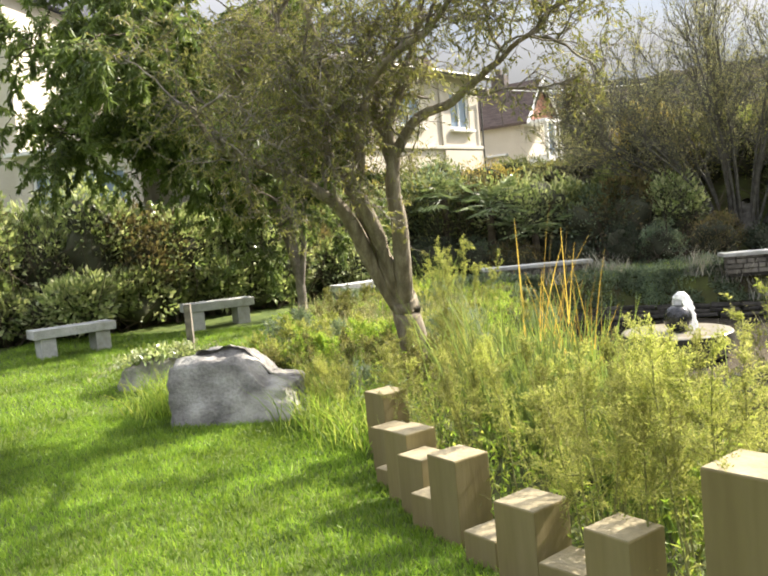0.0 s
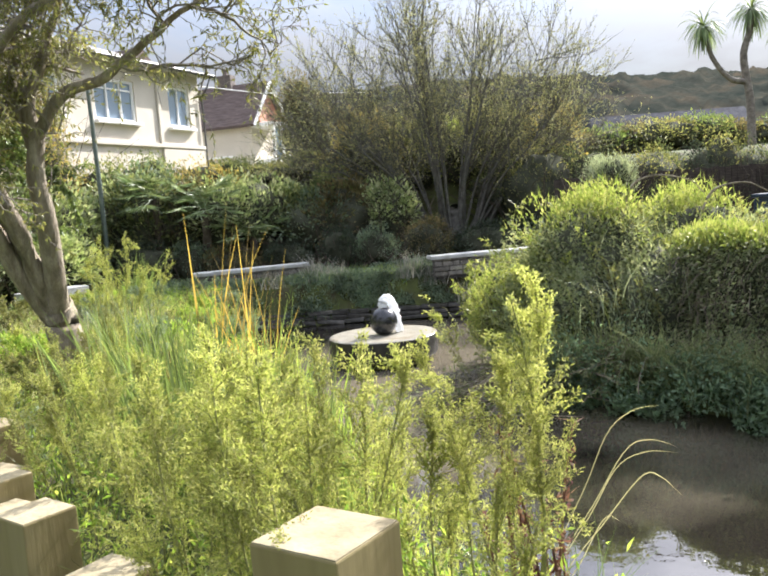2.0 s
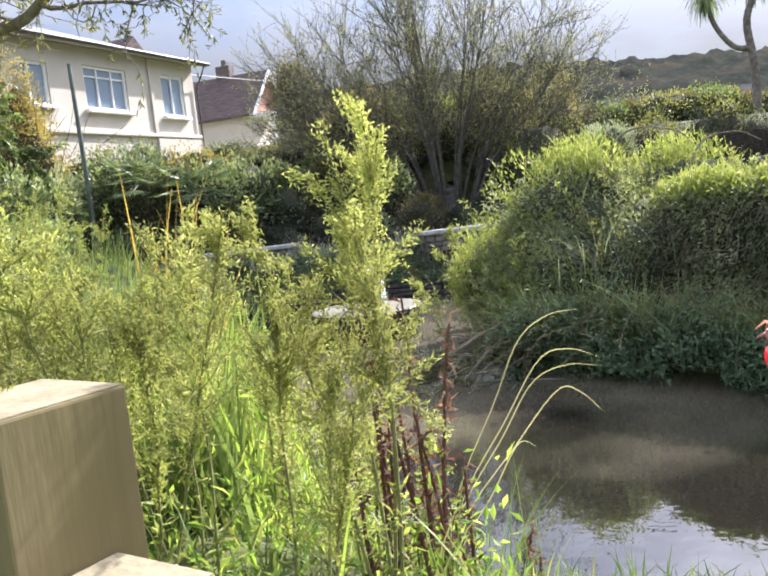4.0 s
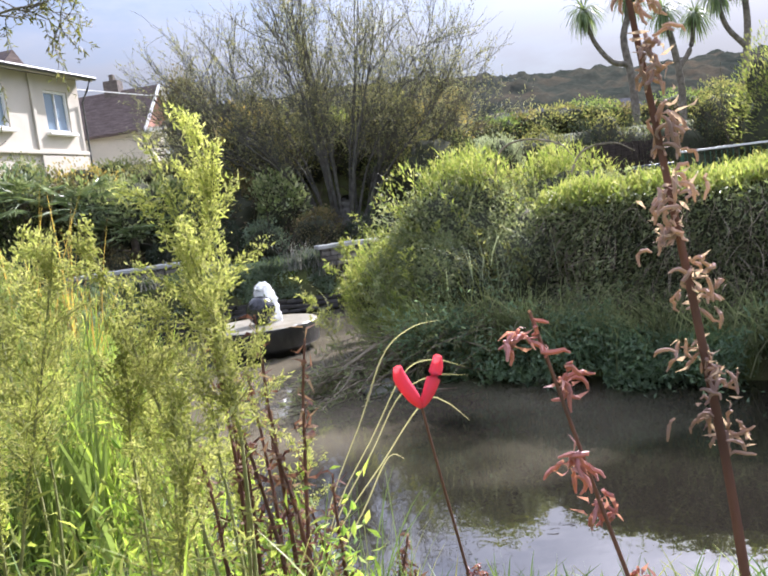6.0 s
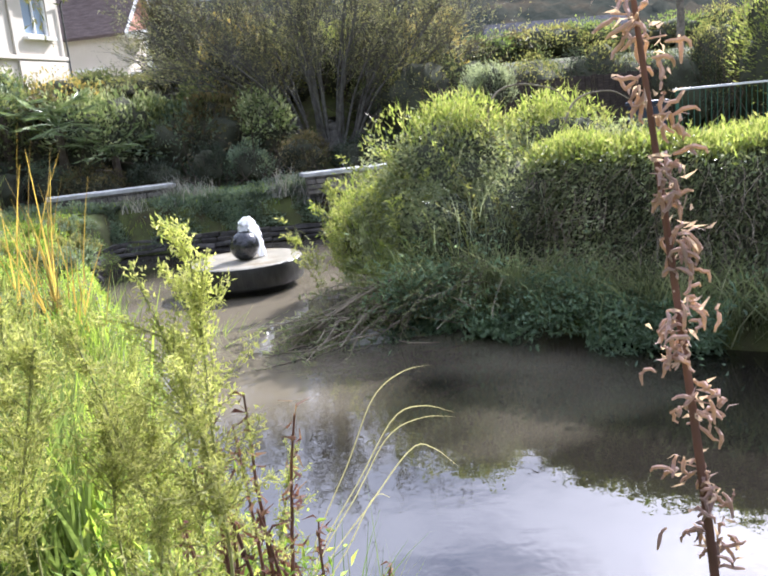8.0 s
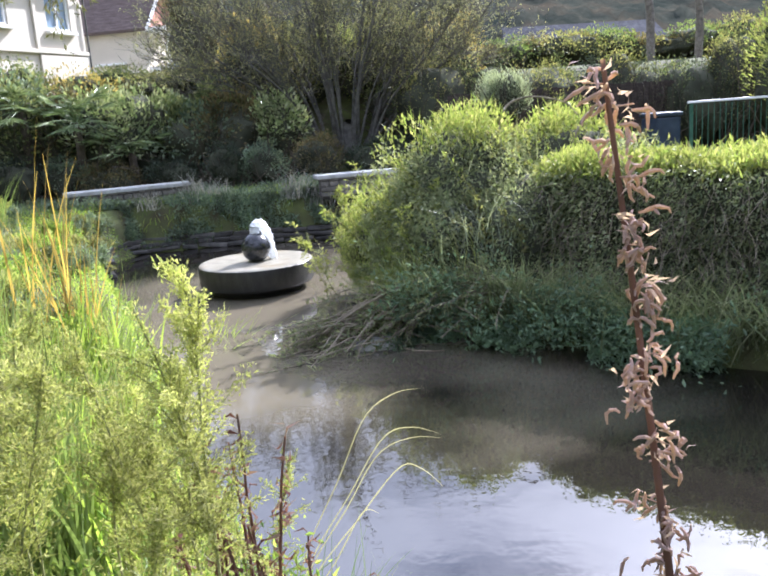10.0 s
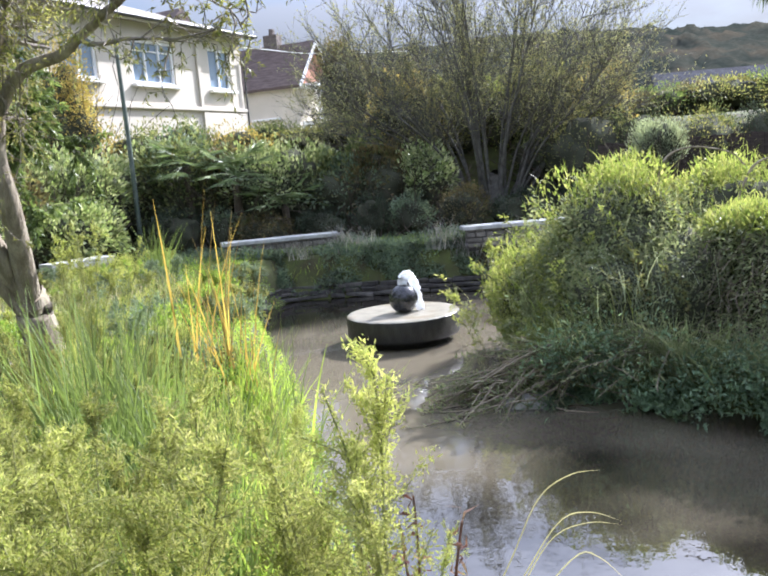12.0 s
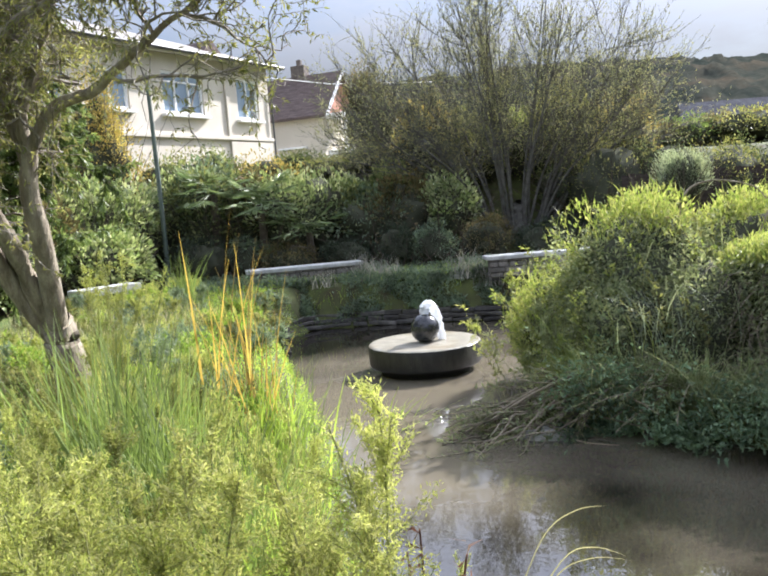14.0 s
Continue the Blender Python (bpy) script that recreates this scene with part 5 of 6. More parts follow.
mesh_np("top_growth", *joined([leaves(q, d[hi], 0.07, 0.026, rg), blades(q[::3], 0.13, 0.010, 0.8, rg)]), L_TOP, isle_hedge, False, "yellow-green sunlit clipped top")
n = 1100
i, u = rg.integers(0, 60, n), rg.uniform(0.05, 1.0, n)
st = np.stack([hedge_line[i, 0] - nrm[i, 0] * (0.10 + 0.12 * u), hedge_line[i, 1] - nrm[i, 1] * (0.10 + 0.12 * u), hedge_line[i, 2] - 1.45 * u], 1) - org
g = grow(st, np.stack([-nrm[i, 0] * 0.5, -nrm[i, 1] * 0.5, np.full(n, -0.5)], 1) + rg.normal(size=(n, 3)) * 0.4, rg.uniform(0.15, 0.55, n), 6, 0.16, -0.16, rg)
tagged(mesh_np("hanging_growth", *tubes(g, taper(n, 6, 0.0045, 0.0018), 4), M_BRUSH, isle_hedge, False, "dry brown stems hanging down the hedge"), kind="stuff")
# added solid core behind the leaves, its dark colour standing for inner shade
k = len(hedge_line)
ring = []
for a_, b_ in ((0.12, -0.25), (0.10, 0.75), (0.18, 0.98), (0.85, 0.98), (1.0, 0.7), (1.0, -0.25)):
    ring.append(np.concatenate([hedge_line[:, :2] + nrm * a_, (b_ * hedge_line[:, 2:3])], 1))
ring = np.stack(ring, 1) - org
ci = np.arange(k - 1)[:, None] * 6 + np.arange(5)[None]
mesh_np("shade_core", ring.reshape(-1, 3), np.stack([ci, ci + 1, ci + 7, ci + 6], -1).reshape(-1, 4), L_CORE, isle_hedge, True)

def leafy_stand(x, y, top, k):
    """Loose upright shoots that break the outline of the island's bushes."""
    rg = np.random.default_rng(560 + k)
    ob = base("island_shoots", x, y, top - 0.75, 0, "loose sprays of olive leaves rising from the island bush", "shrub", "island shoots")
    st = rg.normal(size=(16, 3)) * np.array([0.26, 0.26, 0.05])
    g = grow(st, np.stack([st[:, 0] * 1.1 - 0.1, st[:, 1], np.full(16, 0.8)], 1) + rg.normal(size=(16, 3)) * 0.2, rg.uniform(0.35, 0.85, 16), 9, 0.10, -0.03, rg)
    tagged(mesh_np("woody_growth", *tubes(g, taper(16, 9, 0.005, 0.002), 4), M_BARK_DARK, ob), kind="stuff")
    p, d, _ = along(g, 900, rg, 0.15, 1.0)
    mesh_np("foliage", *leaves(p + rg.normal(size=p.shape) * 0.02, unit(d * 0.5 + rg.normal(size=d.shape) * 0.7), 0.065, 0.022, rg), (L_TOP, L_ISLE, L_WILLOW)[k % 3], ob)
    return ob


rg = np.random.default_rng(71)
WISPS = [(2.85, 9.75, 0.75), (2.7, 10.3, 0.9), (2.75, 10.9, 0.8), (2.85, 11.6, 0.55), (2.6, 9.5, 0.30), (3.0, 10.1, 1.15)]



def water_margin(n, seed):
    """Points along the island's front water line."""
    rg = np.random.default_rng(seed)
    line = smooth_path([(2.6, 8.85, 0), (3.2, 8.8, 0), (3.8, 8.15, 0), (4.7, 7.1, 0), (6.0, 5.95, 0), (8.0, 5.3, 0)], 60)
    p = line[rg.integers(0, 60, n)] + rg.normal(size=(n, 3)) * np.array([0.16, 0.16, 0])
    p[:, 2] = WATER + np.abs(rg.normal(size=n)) * 0.28
    return p


p = water_margin(32000, 72)
drift = np.array([noise.noise(Vector((x * 1.7, y * 1.7, z * 2.2))) for x, y, z in p])
p = p[drift > -0.12]
p[:, 2] += 0.22 * np.clip(drift[drift > -0.12], 0, 1)
d = unit(rg.normal(size=p.shape) + np.array([-0.5, -0.9, 0.3]))
tagged(mesh_np("nettle_fringe", *leaves(p, d, 0.07, 0.024, rg), L_NETTLE), "blue-green nettles hanging over the island's water line", "undergrowth", kind="stuff")
p = water_margin(3500, 73)
p[:, 2] = WATER + 0.05 + rg.random(3500) * 0.3
p[:, :2] += np.array([0.2, 0.3])
tagged(mesh_np("island_sedge", *blades(p, 0.7, 0.014, 1.2, rg, spread=np.array([-0.6, -0.9, 0])), L_ISLE), "long sedge blades draping down the island's side", "undergrowth", kind="stuff")

brush = base("brushwood_heap", 2.45, 9.25, WATER, 0, "heap of dead brushwood and reeds at the island's tip", "brushwood")
n = 330
st = np.stack([rg.uniform(-0.55, 1.3, n), rg.normal(size=n) * 0.22, rg.uniform(0.0, 0.25, n)], 1)
st[:, 1] -= 0.25 * ease(0.2, 1.3, st[:, 0])
st[:, 2] += 0.42 * ease(-0.6, 1.2, st[:, 0])
g = grow(st, np.stack([rg.choice((-1, -1, -1, 1), n) * rg.uniform(0.4, 1, n), rg.normal(size=n) * 0.35 - 0.2, rg.uniform(-0.35, 0.25, n)], 1), rg.uniform(0.3, 0.95, n), 8, 0.10, -0.07, rg)
g[:, :, 2] = np.maximum(g[:, :, 2], 0.01)
tagged(mesh_np("brush_growth", *tubes(g, taper(n, 8, 0.010, 0.004), 4), M_BRUSH, brush), kind="stuff")
p, d, _ = along(g, 5200, rg)
mesh_np("litter", *leaves(p, unit(d + rg.normal(size=d.shape)), 0.075, 0.02, rg), L_ISLE, brush)
sl = boulder("wet_stone", 2.35, 8.9, WATER + 0.02, 0.24, 0.13, 0.10, 12.2, "flat wet stone at the island's tip")
arch = [smooth_path([(0.9, 0.1, 0.35), (0.3, 0, 0.55), (-0.35, -0.1, 0.30), (-0.85, -0.2, 0.06)], 14), smooth_path([(1.2, -0.2, 0.6), (0.5, -0.2, 0.62), (-0.1, -0.25, 0.45), (-0.6, -0.3, 0.2)], 14)]
mesh_np("fallen_branch", *tubes(np.stack(arch), np.stack([np.linspace(0.022, 0.010, 14)] * 2), 6), M_BRUSH, brush, True)

for k, (x, y, top) in enumerate([(3.35, 10.3, 1.45), (3.75, 10.0, 1.62), (4.1, 10.5, 1.72), (4.6, 10.2, 1.55), (5.2, 10.3, 1.66), (5.7, 10.6, 1.5), (3.1, 10.9, 1.05), (3.3, 9.6, 0.95), (3.9, 9.4, 1.1)]):
    leafy_stand(x, y, top, k)

rg = np.random.default_rng(75)
for k, (x, y, z, n) in enumerate([(3.0, 10.0, 0.5, 240), (3.3, 10.5, 0.95, 300), (3.8, 10.2, 1.25, 260), (4.4, 10.1, 1.25, 200), (3.2, 9.5, 0.45, 260), (3.7, 9.2, 0.7, 240), (2.8, 9.6, 0.1, 220)]):
    ob = base("wild_stems", x, y, z - 0.3, 0, "ragged wild grass stems growing out of the island bush", "grass", "wild stems")
    b = np.stack([rg.normal(size=n) * 0.3, rg.normal(size=n) * 0.3, rg.normal(size=n) * 0.12], 1)
    tagged(mesh_np("foliage", *blades(b, 0.5, 0.008, 0.9, rg, levels=4, spread=np.array([-0.7, -0.3, 0])), (L_ISLE, L_TOP, L_SILVER)[k % 3], ob), kind="stuff")

for k, line in enumerate([[(4.1, 10.2, 1.2), (4.2, 10.2, 1.72), (4.5, 10.2, 1.86), (4.9, 10.15, 1.78), (5.05, 10.1, 1.62)], [(4.9, 10.0, 1.2), (5.1, 10.0, 1.62), (5.5, 10.0, 1.70), (5.75, 9.95, 1.58)]]):
    ob = base("dead_stem", *line[0], 0, "pale dry stem arching over the top of the island bush", "wild plant", "dead stems")
    g = smooth_path(line, 24) - np.array(line[0])
    mesh_np("stalk", *tubes(g[None], np.linspace(0.016, 0.007, 24)[None], 6), M_BRUSH, ob, True)

# ---- bank between the rim and the benches: low herbs ----
p = scatter(46000, -3.5, 6.5, 16.7, 19.2)
tuft = np.array([noise.noise(Vector((x * 1.5, y * 1.5, 0.3))) + 0.5 * noise.noise(Vector((x * 4.0, y * 4.0, 2.0))) for x, y, _ in p])
p, tuft = p[tuft > -0.28], tuft[tuft > -0.28]
p[:, 2] += np.abs(rng.normal(size=len(p))) * 0.04 + rng.random(len(p)) * np.clip(tuft + 0.2, 0, 1) * np.where(p[:, 1] < 17.0, 0.42, 0.20)
tagged(mesh_np("bank_herbs", *leaves(p, rng.normal(size=p.shape) + np.array([0, -0.3, 0.9]), 0.085, 0.036, rng), L_BLUE), "grey-green low herbs between pond edge and benches", "undergrowth", kind="stuff")
p = scatter(3000, -2.8, 6.5, 16.7, 18.6)
tagged(mesh_np("bank_grass", *blades(p, 0.20, 0.012, 0.8, rng), L_LIME), "tufts of green grass on the far bank", "grass", kind="stuff")

at = rng.integers(0, 399, 17000)
out = unit(np.stack([-np.gradient(rim_line[:, 1]), np.gradient(rim_line[:, 0])], 1))[at]
rise = rng.random(len(at))
p = np.stack([rim_line[at, 0] + out[:, 0] * (0.05 + 0.32 * rise), rim_line[at, 1] + out[:, 1] * (0.05 + 0.32 * rise), WATER + 0.28 + 0.66 * rise], 1)
tuft = np.array([noise.noise(Vector((x * 1.9, y * 1.9, z * 2.4))) for x, y, z in p])
p, out = p[tuft > -0.15], out[tuft > -0.15]
p[:, :2] -= out * (0.22 * np.clip(tuft[tuft > -0.15], 0, 1))[:, None]
d = np.concatenate([-out * 0.6, np.full((len(p), 1), 0.25)], 1) + rng.normal(size=p.shape) * 0.6
tagged(mesh_np("trailing_herbs", *leaves(p, d, 0.085, 0.038, rng), L_BLUE), "grey-green herbs trailing over the pond's stone rim", "undergrowth", kind="stuff")
for k, (x, y, n, h) in enumerate([(0.35, 17.3, 90, 0.62), (0.75, 17.25, 70, 0.5), (2.35, 16.75, 90, 0.6), (2.75, 16.6, 70, 0.5), (-0.4, 17.0, 60, 0.4), (3.3, 16.4, 80, 0.55)]):
    rg = np.random.default_rng(330 + k)
    ob = base("feathery_weed", x, y, float(height(x, y)), 0, "feathery grey-lilac weed gone to seed by the bench wall", "wild plant", "feathery weeds")
    b = np.stack([rg.normal(size=n) * 0.16, rg.normal(size=n) * 0.12, np.full(n, -0.02)], 1)
    tagged(mesh_np("foliage", *blades(b, h, 0.014, 0.7, rg, levels=4), L_LILAC, ob), kind="stuff")

# ---- near bank: undergrowth, reeds, shoots ----
def near_bank(x, y):
    return ~on_lawn(x - 0.12, y) & (inside(POND, x, y) < 0.12)


def high_bank(x, y):
    """The bank away from the water, where growth stands tall."""
    return near_bank(x, y) & ((inside(POND, x, y) < -1.15) | (y < 6.8))


p = scatter(80000, -4.9, 1.3, 2.9, 16.4, near_bank)
p[:, 2] += np.abs(rng.normal(size=len(p))) * np.where(p[:, 1] < 7, 0.16, 0.07)
tagged(mesh_np("bank_weeds", *leaves(p, rng.normal(size=p.shape) + np.array([0, -0.2, 0.8]), 0.052, 0.015, rng), L_LIME), "dense bright green weeds on the near bank", "undergrowth", kind="stuff")
p = scatter(11000, -4.9, 1.2, 2.9, 16.4, high_bank)
tagged(mesh_np("bank_grass", *blades(p, 0.34, 0.009, 0.7, rng), L_REED), "long green grass on the near bank", "grass", kind="stuff")
p = scatter(3600, -4.6, -0.5, 6.4, 13.5, high_bank)
tagged(mesh_np("dry_grass", *blades(p, 0.46, 0.007, 0.5, rng), L_STRAW), "tall straw-coloured grass round the willow", "grass", kind="stuff")


p = scatter(16000, 0.6, 6.5, -2.5, 3.6, near_bank)
tagged(mesh_np("bank_turf", *blades(p, 0.13, 0.009, 0.8, rng), L_REED), "rough short grass on the bank beside the pond", "grass", kind="stuff")


def reed_clump(x, y, n, h, spread, mat, label, lean=0.35, width=0.016, seed=0, drift=0.0):
    rg = np.random.default_rng(seed)
    ob = base("reed_clump", x, y, float(height(x, y)), 0, label, "reeds", "reed clumps")
    b = np.stack([rg.normal(size=n) * spread, rg.normal(size=n) * spread, np.full(n, -0.05)], 1)
    v, f = blades(b, h, width, lean, rg, levels=5, spread=np.array([drift, 0, 0]))
    if n <= 300:                                         # few enough to tell apart: every blade a piece of its own
        for k in range(n):
            mesh_np("blade", v[12 * k:12 * k + 12], f[:5], mat, ob)
    else:
        tagged(mesh_np("foliage", v, f, mat, ob), kind="stuff")
    return ob


GREEN_REED = "clump of tall upright green reeds"
for k, (x, y, n, h, s) in enumerate([(-0.15, 4.9, 240, 1.0, 0.16), (0.25, 4.6, 200, 0.95, 0.15), (-0.5, 5.5, 220, 1.05, 0.2), (0.1, 6.9, 150, 0.8, 0.16), (0.3, 7.6, 60, 0.3, 0.14),
                                     (0.35, 3.9, 150, 0.85, 0.12), (-1.5, 9.6, 60, 0.5, 0.2), (0.55, 5.6, 60, 0.6, 0.12), (-1.0, 8.4, 70, 0.5, 0.25), (-2.3, 13.6, 120, 1.0, 0.15)]):
    reed_clump(x, y, n, h, s, L_REED, GREEN_REED, seed=80 + k)
for k, (x, y, n, h) in enumerate([(0.42, 4.15, 110, 0.8), (0.58, 4.75, 60, 0.7), (0.12, 5.2, 110, 0.8), (0.12, 6.6, 70, 0.7)]):
    reed_clump(x, y, n, h, 0.12, L_LIME, "clump of vivid green reeds by the pond", seed=180 + k)
reed_clump(0.02, 6.9, 34, 1.30, 0.11, L_ORANGE, "tall reeds turning yellow and orange", 0.26, 0.022, 95)
reed_clump(-0.28, 7.3, 16, 1.50, 0.12, L_ORANGE, "tall reeds turning yellow and orange", 0.34, 0.018, 96)
reed_clump(0.1, 6.7, 70, 0.95, 0.16, L_LIME, "clump of vivid green reeds by the pond", 0.4, 0.022, 98)
reed_clump(0.78, 9.95, 46, 0.78, 0.09, L_LIME, "small sedge tuft leaning over the water", 0.95, 0.026, 97, 0.9)


def leafy_shoots(x, y, stems, h, spread, n_leaf, seed, mat=L_YELLOW, label="", leaf=0.0165, clear=0.30, reach=0.27):
    """A stand of tall thin shoots whose fine side twigs form soft plumes; clear: how much of the stems' foot stays bare."""
    rg = np.random.default_rng(seed)
    z = float(height(x, y))
    ob = base("leafy_shoots", x, y, z - 0.03, 0, label or "stand of tall yellow-green leafy shoots on the pond bank", "shrub", "leafy shoots")
    h = h - z - 0.05
    n_leaf = int(n_leaf * (4.2 if leaf < 0.03 else 1.9))
    st = np.stack([rg.normal(size=stems) * spread * 0.5, rg.normal(size=stems) * spread * 0.5, np.zeros(stems)], 1)
    g = grow(st, np.stack([st[:, 0] * 1.2, st[:, 1] * 1.2, np.full(stems, 1.0)], 1) + rg.normal(size=(stems, 3)) * 0.08, h * rg.uniform(0.80, 1.04, stems), 12, 0.045, 0.04, rg)
    side_n = stems * (20 if leaf < 0.03 else 9)
    p, d, s = along(g, side_n, rg, clear + 0.05, 0.98)
    grown = (s - clear) / (1 - clear)
    tw = grow(p, unit(d * 0.7 + rg.normal(size=d.shape) * 0.55), reach * (1.12 - grown) * np.clip(grown * 3 + 0.3, 0, 1) + 0.05, 5, 0.14, 0.08, rg)
    for k in range(stems):
        mesh_np("stem", *tubes(g[k:k + 1], taper(1, 12, 0.0055, 0.0018), 5), M_STEM, ob)
    tagged(mesh_np("twig_growth", *tubes(tw, taper(side_n, 5, 0.0018, 0.0008), 3), M_STEM, ob), kind="stuff")
    a, da, _ = along(tw, int(n_leaf * 0.82), rg, 0.1, 1.0)
    b, db, _ = along(g, n_leaf - len(a), rg, clear, 1.0)
    p, d = np.concatenate([a, b]), np.concatenate([da, db])
    p = p + rg.normal(size=p.shape) * 0.008
    d = unit(d * 0.7 + rg.normal(size=d.shape) * 0.65)
    mesh_np("foliage", *leaves(p, d, leaf * 1.1, leaf * 0.34, rg), mat, ob)
    if leaf < 0.03:
        p, d, _ = along(g, stems * 22, rg, 0.10, clear + 0.25)
        d = unit(rg.normal(size=d.shape) * np.array([1, 1, 0.3]) + np.array([0, 0, 0.35]))
        mesh_np("stem_leaves", *leaves(p, d, 0.06, 0.0075, rg, 0.25), L_YELLOW, ob, False, "narrow green leaves up the stems")
    return ob


# (x, y, stems, top, spread, leaves, bare share of the stem, plume's half width)
SHOOTS = [(0.97, 2.96, 4, 1.61, 0.045, 3300, 0.46, 0.19), (0.86, 3.5, 3, 0.86, 0.10, 600, 0.45, 0.13), (0.76, 3.2, 2, 1.22, 0.10, 700, 0.60, 0.15), (0.40, 3.25, 4, 1.45, 0.16, 1700, 0.45, 0.18),
          (0.06, 3.55, 6, 1.36, 0.24, 2600, 0.36, 0.20), (0.46, 3.8, 3, 1.14, 0.18, 1000, 0.45, 0.18), (-0.22, 4.15, 7, 1.36, 0.28, 3000, 0.32, 0.20), (0.26, 4.35, 5, 1.10, 0.24, 1700, 0.34, 0.19), (0.70, 4.3, 3, 0.84, 0.16, 800, 0.35, 0.17),
          (-0.65, 4.85, 7, 1.25, 0.28, 2800, 0.28, 0.20), (-0.05, 5.4, 7, 1.08, 0.3, 2700, 0.25, 0.20), (0.47, 5.1, 5, 1.0, 0.16, 2000, 0.28, 0.17), (1.0, 4.15, 4, 0.64, 0.12, 800, 0.30, 0.14),
          (-1.05, 6.3, 7, 1.2, 0.24, 2300, 0.25, 0.20), (-1.15, 7.15, 8, 1.8, 0.13, 2600, 0.30, 0.16), (-0.5, 6.6, 7, 0.92, 0.3, 2000, 0.25, 0.20), (0.22, 6.2, 5, 0.62, 0.22, 1400, 0.25, 0.18), (-1.9, 6.3, 7, 0.88, 0.3, 2000, 0.22, 0.20),
          (0.36, 2.74, 4, 1.58, 0.10, 2600, 0.42, 0.15), (0.24, 2.95, 4, 1.53, 0.12, 2800, 0.40, 0.17), (0.80, 2.78, 2, 1.20, 0.06, 700, 0.50, 0.12), (0.05, 3.1, 4, 1.42, 0.14, 2500, 0.38, 0.18)]
for k, (x, y, stems, top, spread, count, clear, reach) in enumerate(SHOOTS):
    leafy_shoots(x, y, stems, top, spread, count, 200 + k, (L_YELLOW, L_PLUME)[k % 2 if k else 1], "", 0.0165 if 0 < k < 18 else 0.0125, clear, reach)

for k, (x, y, top) in enumerate(WISPS):
    leafy_shoots(x, y, 9, top, 0.35, 900, 500 + k, (L_ISLE, L_TOP, L_YELLOW)[k % 3], "wispy leafy stems at the island's end", 0.05)

# mixed weeds round the willow and along the pond's left bank
rg = np.random.default_rng(250)
for k in range(64):
    x, y = rg.uniform(-3.4, 0.3), rg.uniform(6.2, 15.0)
    x = x - 0.12 * (y - 6)
    if bool(near_bank(np.array([x]), np.array([y]))[0]) and float(inside(POND, np.array([x]), np.array([y]))[0]) < -0.1:
        leafy_shoots(x, y, 6, LAWN + rg.uniform(0.25, 0.62) * (0.5 if inside(POND, np.array([x]), np.array([y]))[0] > -1.3 and y > 7.0 else 1.0), 0.3, 1000, 260 + k, (L_LIME, L_YELLOW, L_BLUE, L_WILLOW)[k % 4],
                     ("fresh green weeds on the bank", "yellowing weeds on the bank", "grey-green weeds on the bank", "olive weeds on the bank")[k % 4], 0.045)

# tufts round the boulders and under the benches
for k, (x, y, n, h) in enumerate([(-3.65, 6.55, 260, 0.42), (-3.9, 7.2, 200, 0.35), (-2.0, 6.0, 220, 0.4), (-1.75, 5.7, 200, 0.35), (-2.3, 6.9, 220, 0.5), (-1.5, 5.4, 160, 0.3), (-4.9, 8.6, 120, 0.4)]):
    rg = np.random.default_rng(300 + k)
    ob = base("grass_tuft", x, y, LAWN, 0, "unmown tuft of grass and weeds beside a boulder", "grass", "grass tufts")
    b = np.stack([rg.normal(size=n) * 0.16, rg.normal(size=n) * 0.16, np.zeros(n)], 1)
    mesh_np("foliage", *blades(b, h, 0.010, 0.9, rg), L_LIME, ob)
# ivy over the smaller boulder
p = np.stack([rng.normal(size=900) * 0.34 - 4.25, rng.normal(size=900) * 0.16 + 7.75, np.zeros(900)], 1)
p[:, 2] = 0.74 - 0.22 * ((p[:, 0] + 4.25) / 0.75) ** 2 + rng.normal(size=900) * 0.03
tagged(mesh_np("boulder_ivy", *leaves(p, rng.normal(size=p.shape) + np.array([0, -0.4, 0.6]), 0.07, 0.045, rng), L_IVY), "ivy leaves creeping over the smaller boulder", "ivy", kind="stuff")

# ---- nearest plants ----
def dock_plant(x, y, h, seed, stems=7):
    rg = np.random.default_rng(seed)
    z = float(height(x, y))
    ob = base("dock_plant", x, y, z, 0, "dried reddish-brown dock with curled dead leaves at the water", "wild plant", "dock plants")
    st = np.stack([rg.normal(size=stems) * 0.07, rg.normal(size=stems) * 0.05, np.full(stems, -0.05)], 1)
    g = grow(st, np.array([0, 0, 1.0]) + rg.normal(size=(stems, 3)) * 0.10, h * rg.uniform(0.6, 1.05, stems), 12, 0.03, 0.02, rg)
    for k in range(stems):
        mesh_np("stem", *tubes(g[k:k + 1], taper(1, 12, 0.008, 0.003), 6), L_DOCK, ob, True)
    p, d, s = along(g, 46 * stems, rg, 0.15, 1.0)
    d = unit(rg.normal(size=d.shape) * 0.8 + np.array([0, 0, -0.2]))
    mesh_np("dead_leaves", *leaves(p, d, 0.05, 0.010, rg, 0.6), L_DOCK, ob)
    return ob


dock_plant(1.05, 3.22, 0.80, 401, 9)
dock_plant(1.20, 3.5, 0.46, 402, 4)
dock_plant(1.42, 3.7, 0.40, 403, 3)


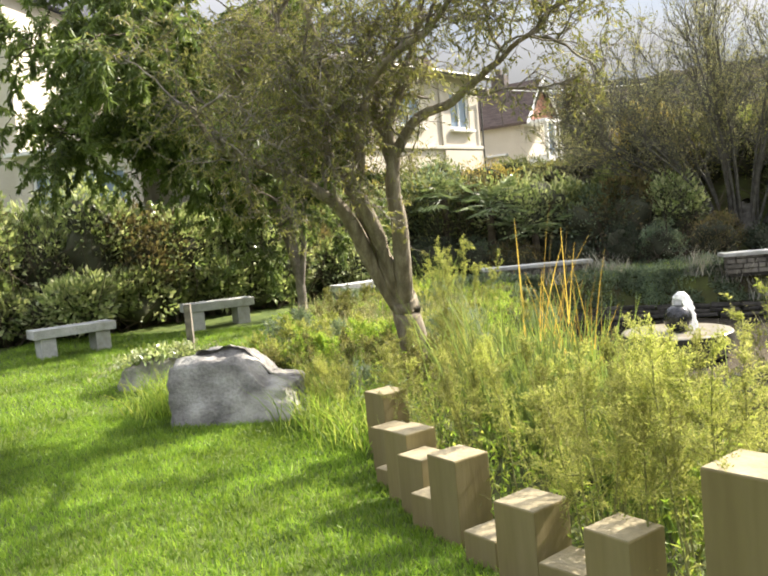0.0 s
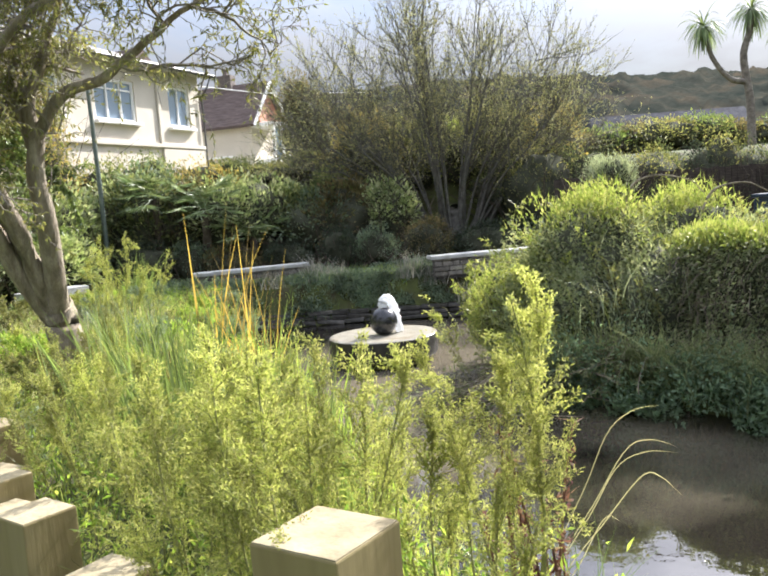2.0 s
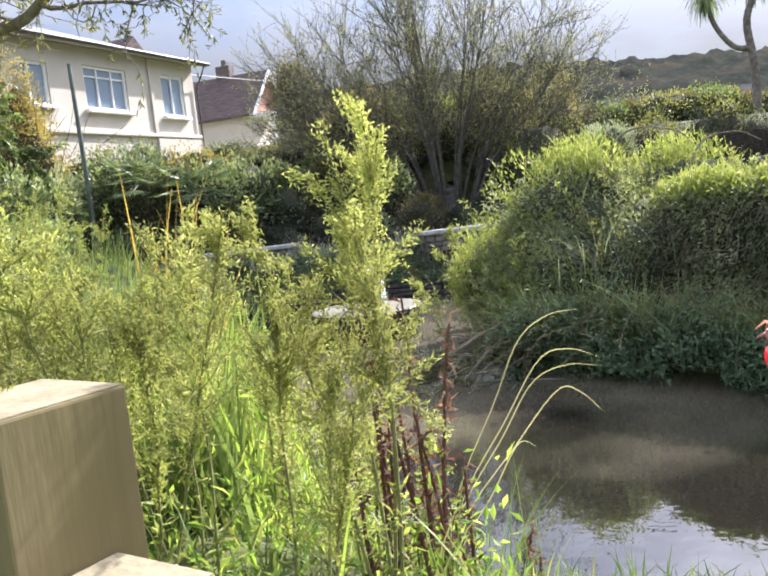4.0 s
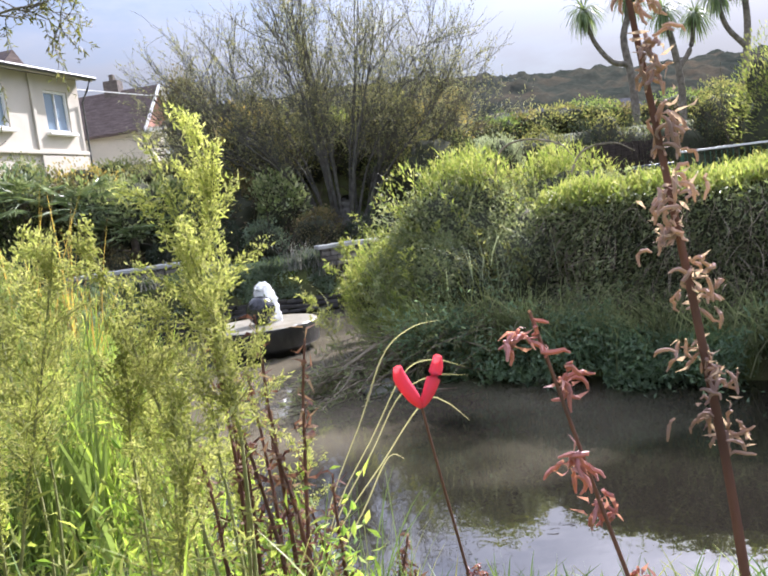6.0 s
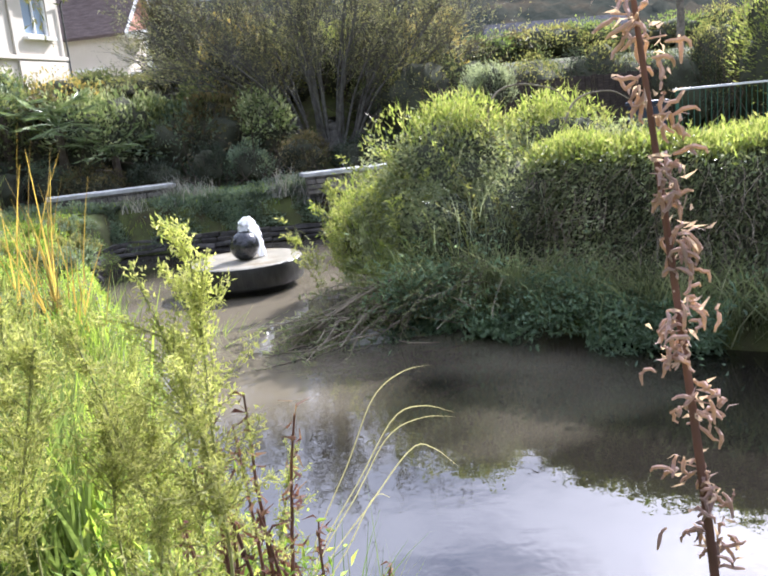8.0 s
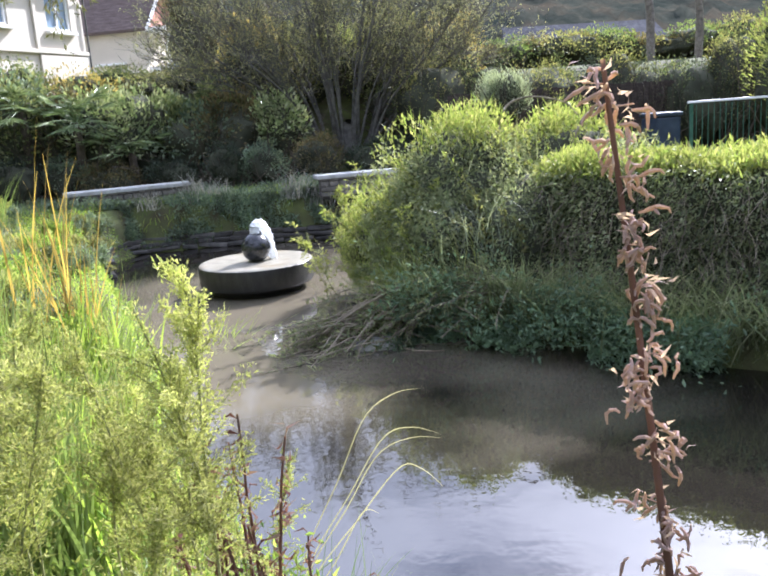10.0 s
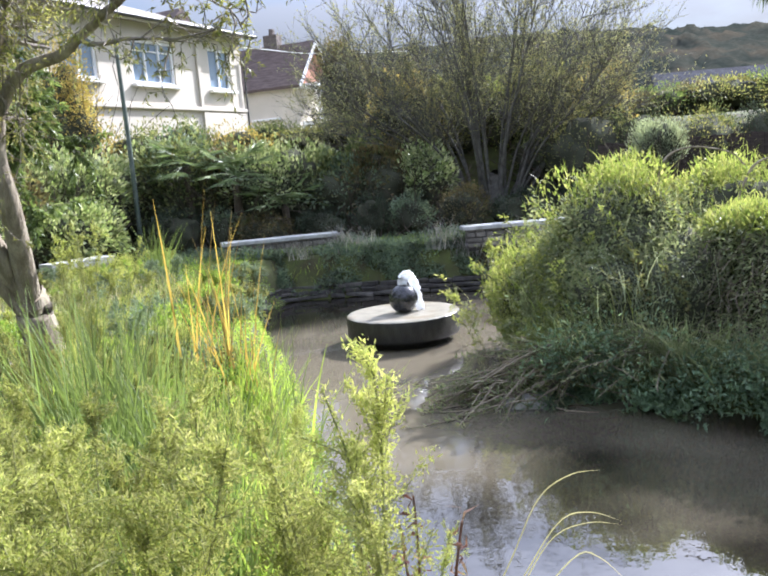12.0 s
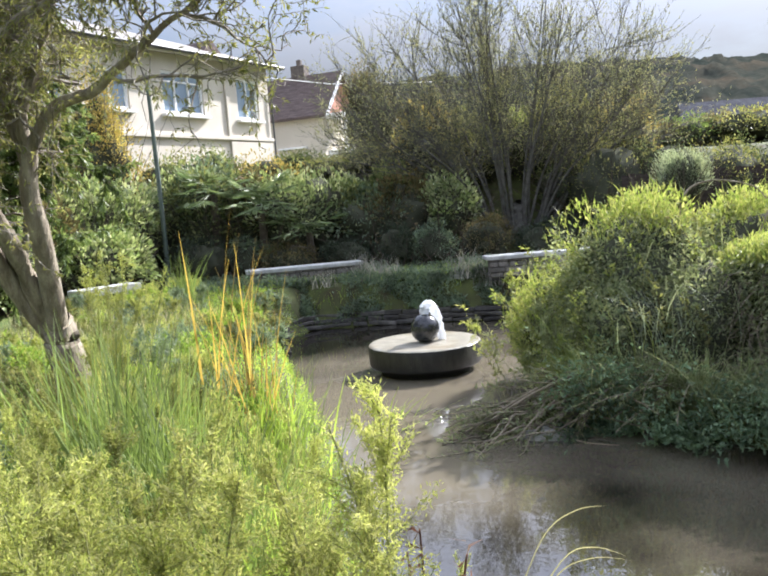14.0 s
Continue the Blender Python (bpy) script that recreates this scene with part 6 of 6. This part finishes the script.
def bowed_blade(path, width):
    """One long blade along a curve, widest in the middle."""
    g = smooth_path(path, 22)
    side = unit(np.cross(np.gradient(g, axis=0), np.array([0.25, -1.0, 0.1])))
    w = width * np.sin(np.linspace(0.25, np.pi - 0.08, 22))[:, None] * 0.5
    v = np.stack([g - side * w, g + side * w + np.array([0, w.max() * 0.5, 0])], 1).reshape(-1, 3)
    i = np.arange(21) * 2
    return v, np.stack([i, i + 1, i + 3, i + 2], -1)


arching = base("arching_grass", 1.25, 3.6, -0.05, 0, "pale dry grass blades bowing over the water", "grass")
for tip, mid, y in (((0.41, 1.005), (0.21, 0.93), 0.02), ((0.45, 0.855), (0.26, 0.87), -0.02), ((0.48, 0.81), (0.25, 0.785), 0.05), ((0.44, 0.69), (0.30, 0.775), -0.05),
                    ((0.24, 0.58), (0.16, 0.565), 0.04)):
    low = (-0.15, 0, -0.12), (-0.05 + 0.03 * mid[0], y * 0.4, 0.45 * mid[1])
    mesh_np("blade", *bowed_blade([*low, (mid[0] * 0.55, y * 0.7, 0.80 * mid[1]), (mid[0], y, mid[1]), ((mid[0] + tip[0]) / 2, y, (mid[1] + tip[1]) / 2 + 0.03), (tip[0], y, tip[1])], 0.0048), L_STRAW, arching)
rg = np.random.default_rng(412)
for x, y, h, n in ((1.33, 3.58, 0.5, 22), (1.42, 3.66, 0.42, 18)):
    ob = base("dry_tuft", x, y, float(height(x, y)), 0, "short straw-coloured tuft at the water's edge", "grass", "dry tufts")
    b = np.stack([rg.normal(size=n) * 0.05, rg.normal(size=n) * 0.04, np.full(n, -0.03)], 1)
    mesh_np("foliage", *blades(b, h, 0.006, 0.4, rg, levels=6), L_REED, ob)
for k, (x, y, h) in enumerate([(1.20, 2.62, 0.40), (0.95, 2.6, 0.42), (0.78, 2.65, 0.5)]):
    rg = np.random.default_rng(420 + k)
    ob = base("broad_grass", x, y, float(height(x, y)), 0, "broad fresh green grass blades on the bank", "grass", "broad grasses")
    b = np.stack([rg.normal(size=9) * 0.07, rg.normal(size=9) * 0.07, np.full(9, -0.03)], 1)
    mesh_np("foliage", *blades(b, h, 0.016, 0.6, rg, levels=6), L_LIME, ob)


def flower_stalk(x, y, base_z, points, seed, clusters, size, label, red=False):
    """A dead flower spike: red-brown stem with curled seed heads in tiers."""
    rg = np.random.default_rng(seed)
    ob = base("flower_stalk", x, y, base_z, 0, label, "wild plant", "flower stalks")
    path = smooth_path(points, 40)
    mesh_np("stem", *tubes(path[None], (np.linspace(0.0125, 0.005, 40) * (0.11 if red else (size / 0.075 if clusters > 12 else 0.26)))[None], 8), L_DOCK, ob, True, "red-brown stem")
    for k in range(clusters):
        s = 0.36 + (0.50 if red else 0.64) * (k + 0.8) / clusters
        p = path[int(s * 39)]
        a = rg.uniform(0, 2 * np.pi)
        out = np.array([math.cos(a), math.sin(a), 0.1])
        c = p + out * size * 0.3 + rg.normal(size=(9, 3)) * size * (0.26 if clusters > 12 else 0.16)
        curl = grow(c, unit(out + rg.normal(size=(9, 3)) * 0.9), size * 0.75, 6, 0.55, -0.35, rg)
        st = tubes(np.array([[tuple(p), tuple(p + out * size * 0.3), tuple(p + out * size * 0.6)]]), np.full((1, 3), 0.0016 if size > 0.05 else 0.0006), 4)
        dry = L_SEED if clusters > 12 else L_SEED_RED
        head = mesh_np("seed_head", *st, dry, ob)
        for i in range(9):
            mesh_np("husk", *tubes(curl[i:i + 1], size * (0.02 + 0.04 * np.sin(np.linspace(0.3, 3.0, 6)))[None], 5), dry, head)
        husk = p + out * size * 0.3 + rg.normal(size=(8, 3)) * size * (0.24 if clusters > 12 else 0.15)
        for i in range(8):
            mesh_np("husk", *leaves(husk[i:i + 1], unit(out + rg.normal(size=(1, 3))), size * 0.5, size * 0.10, rg, 0.35), dry, head)
    if red:
        p = path[-1]
        for dx, tall in ((-0.007, 0.018), (0.008, 0.020)):
            t = smooth_path([tuple(p), tuple(p + np.array([dx * 0.45, 0, tall * 0.28])), tuple(p + np.array([dx, 0.001, tall * 0.7])), tuple(p + np.array([dx * 1.15, 0, tall]))], 14)
            mesh_np("red_flower", *tubes(t[None], (0.0007 + 0.0023 * np.sin(np.linspace(0.1, 2.75, 14)) ** 0.8)[None], 8), L_RED, ob, True, "bright red flower")
    return ob


flower_stalk(1.95, 2.7, 0.05, [(0.10, 0, 0), (0.06, 0, 0.6), (-0.02, 0, 1.25), (-0.10, 0, 1.85)], 431, 17, 0.078, "tall dried flower stalk with curled pink seed heads")
flower_stalk(1.115, 1.50, 0.30, [(0.07, 0.10, 0), (0.05, 0.06, 0.5), (0.02, 0.02, 0.78), (-0.010, -0.02, 0.950)], 432, 3, 0.011, "thin stalk with a few bright red flowers", True)
flower_stalk(1.53, 1.71, 0.2, [(0, 0, 0), (-0.12, 0, 0.45), (-0.22, 0, 0.78), (-0.29, 0, 1.046)], 433, 10, 0.034, "short dried flower stalk with pink seed heads")

# overhead wire between the houses
wire_path = np.array([[(-4.5, 30, 6.6), (-1.0, 32, 6.25), (3.0, 34, 6.3)]])
cab = mesh_np("overhead_wire", *tubes(wire_path, np.full((1, 3), 0.018), 5), M_WHITE)
tagged(cab, "pale overhead wire strung from the cream house", "cable")
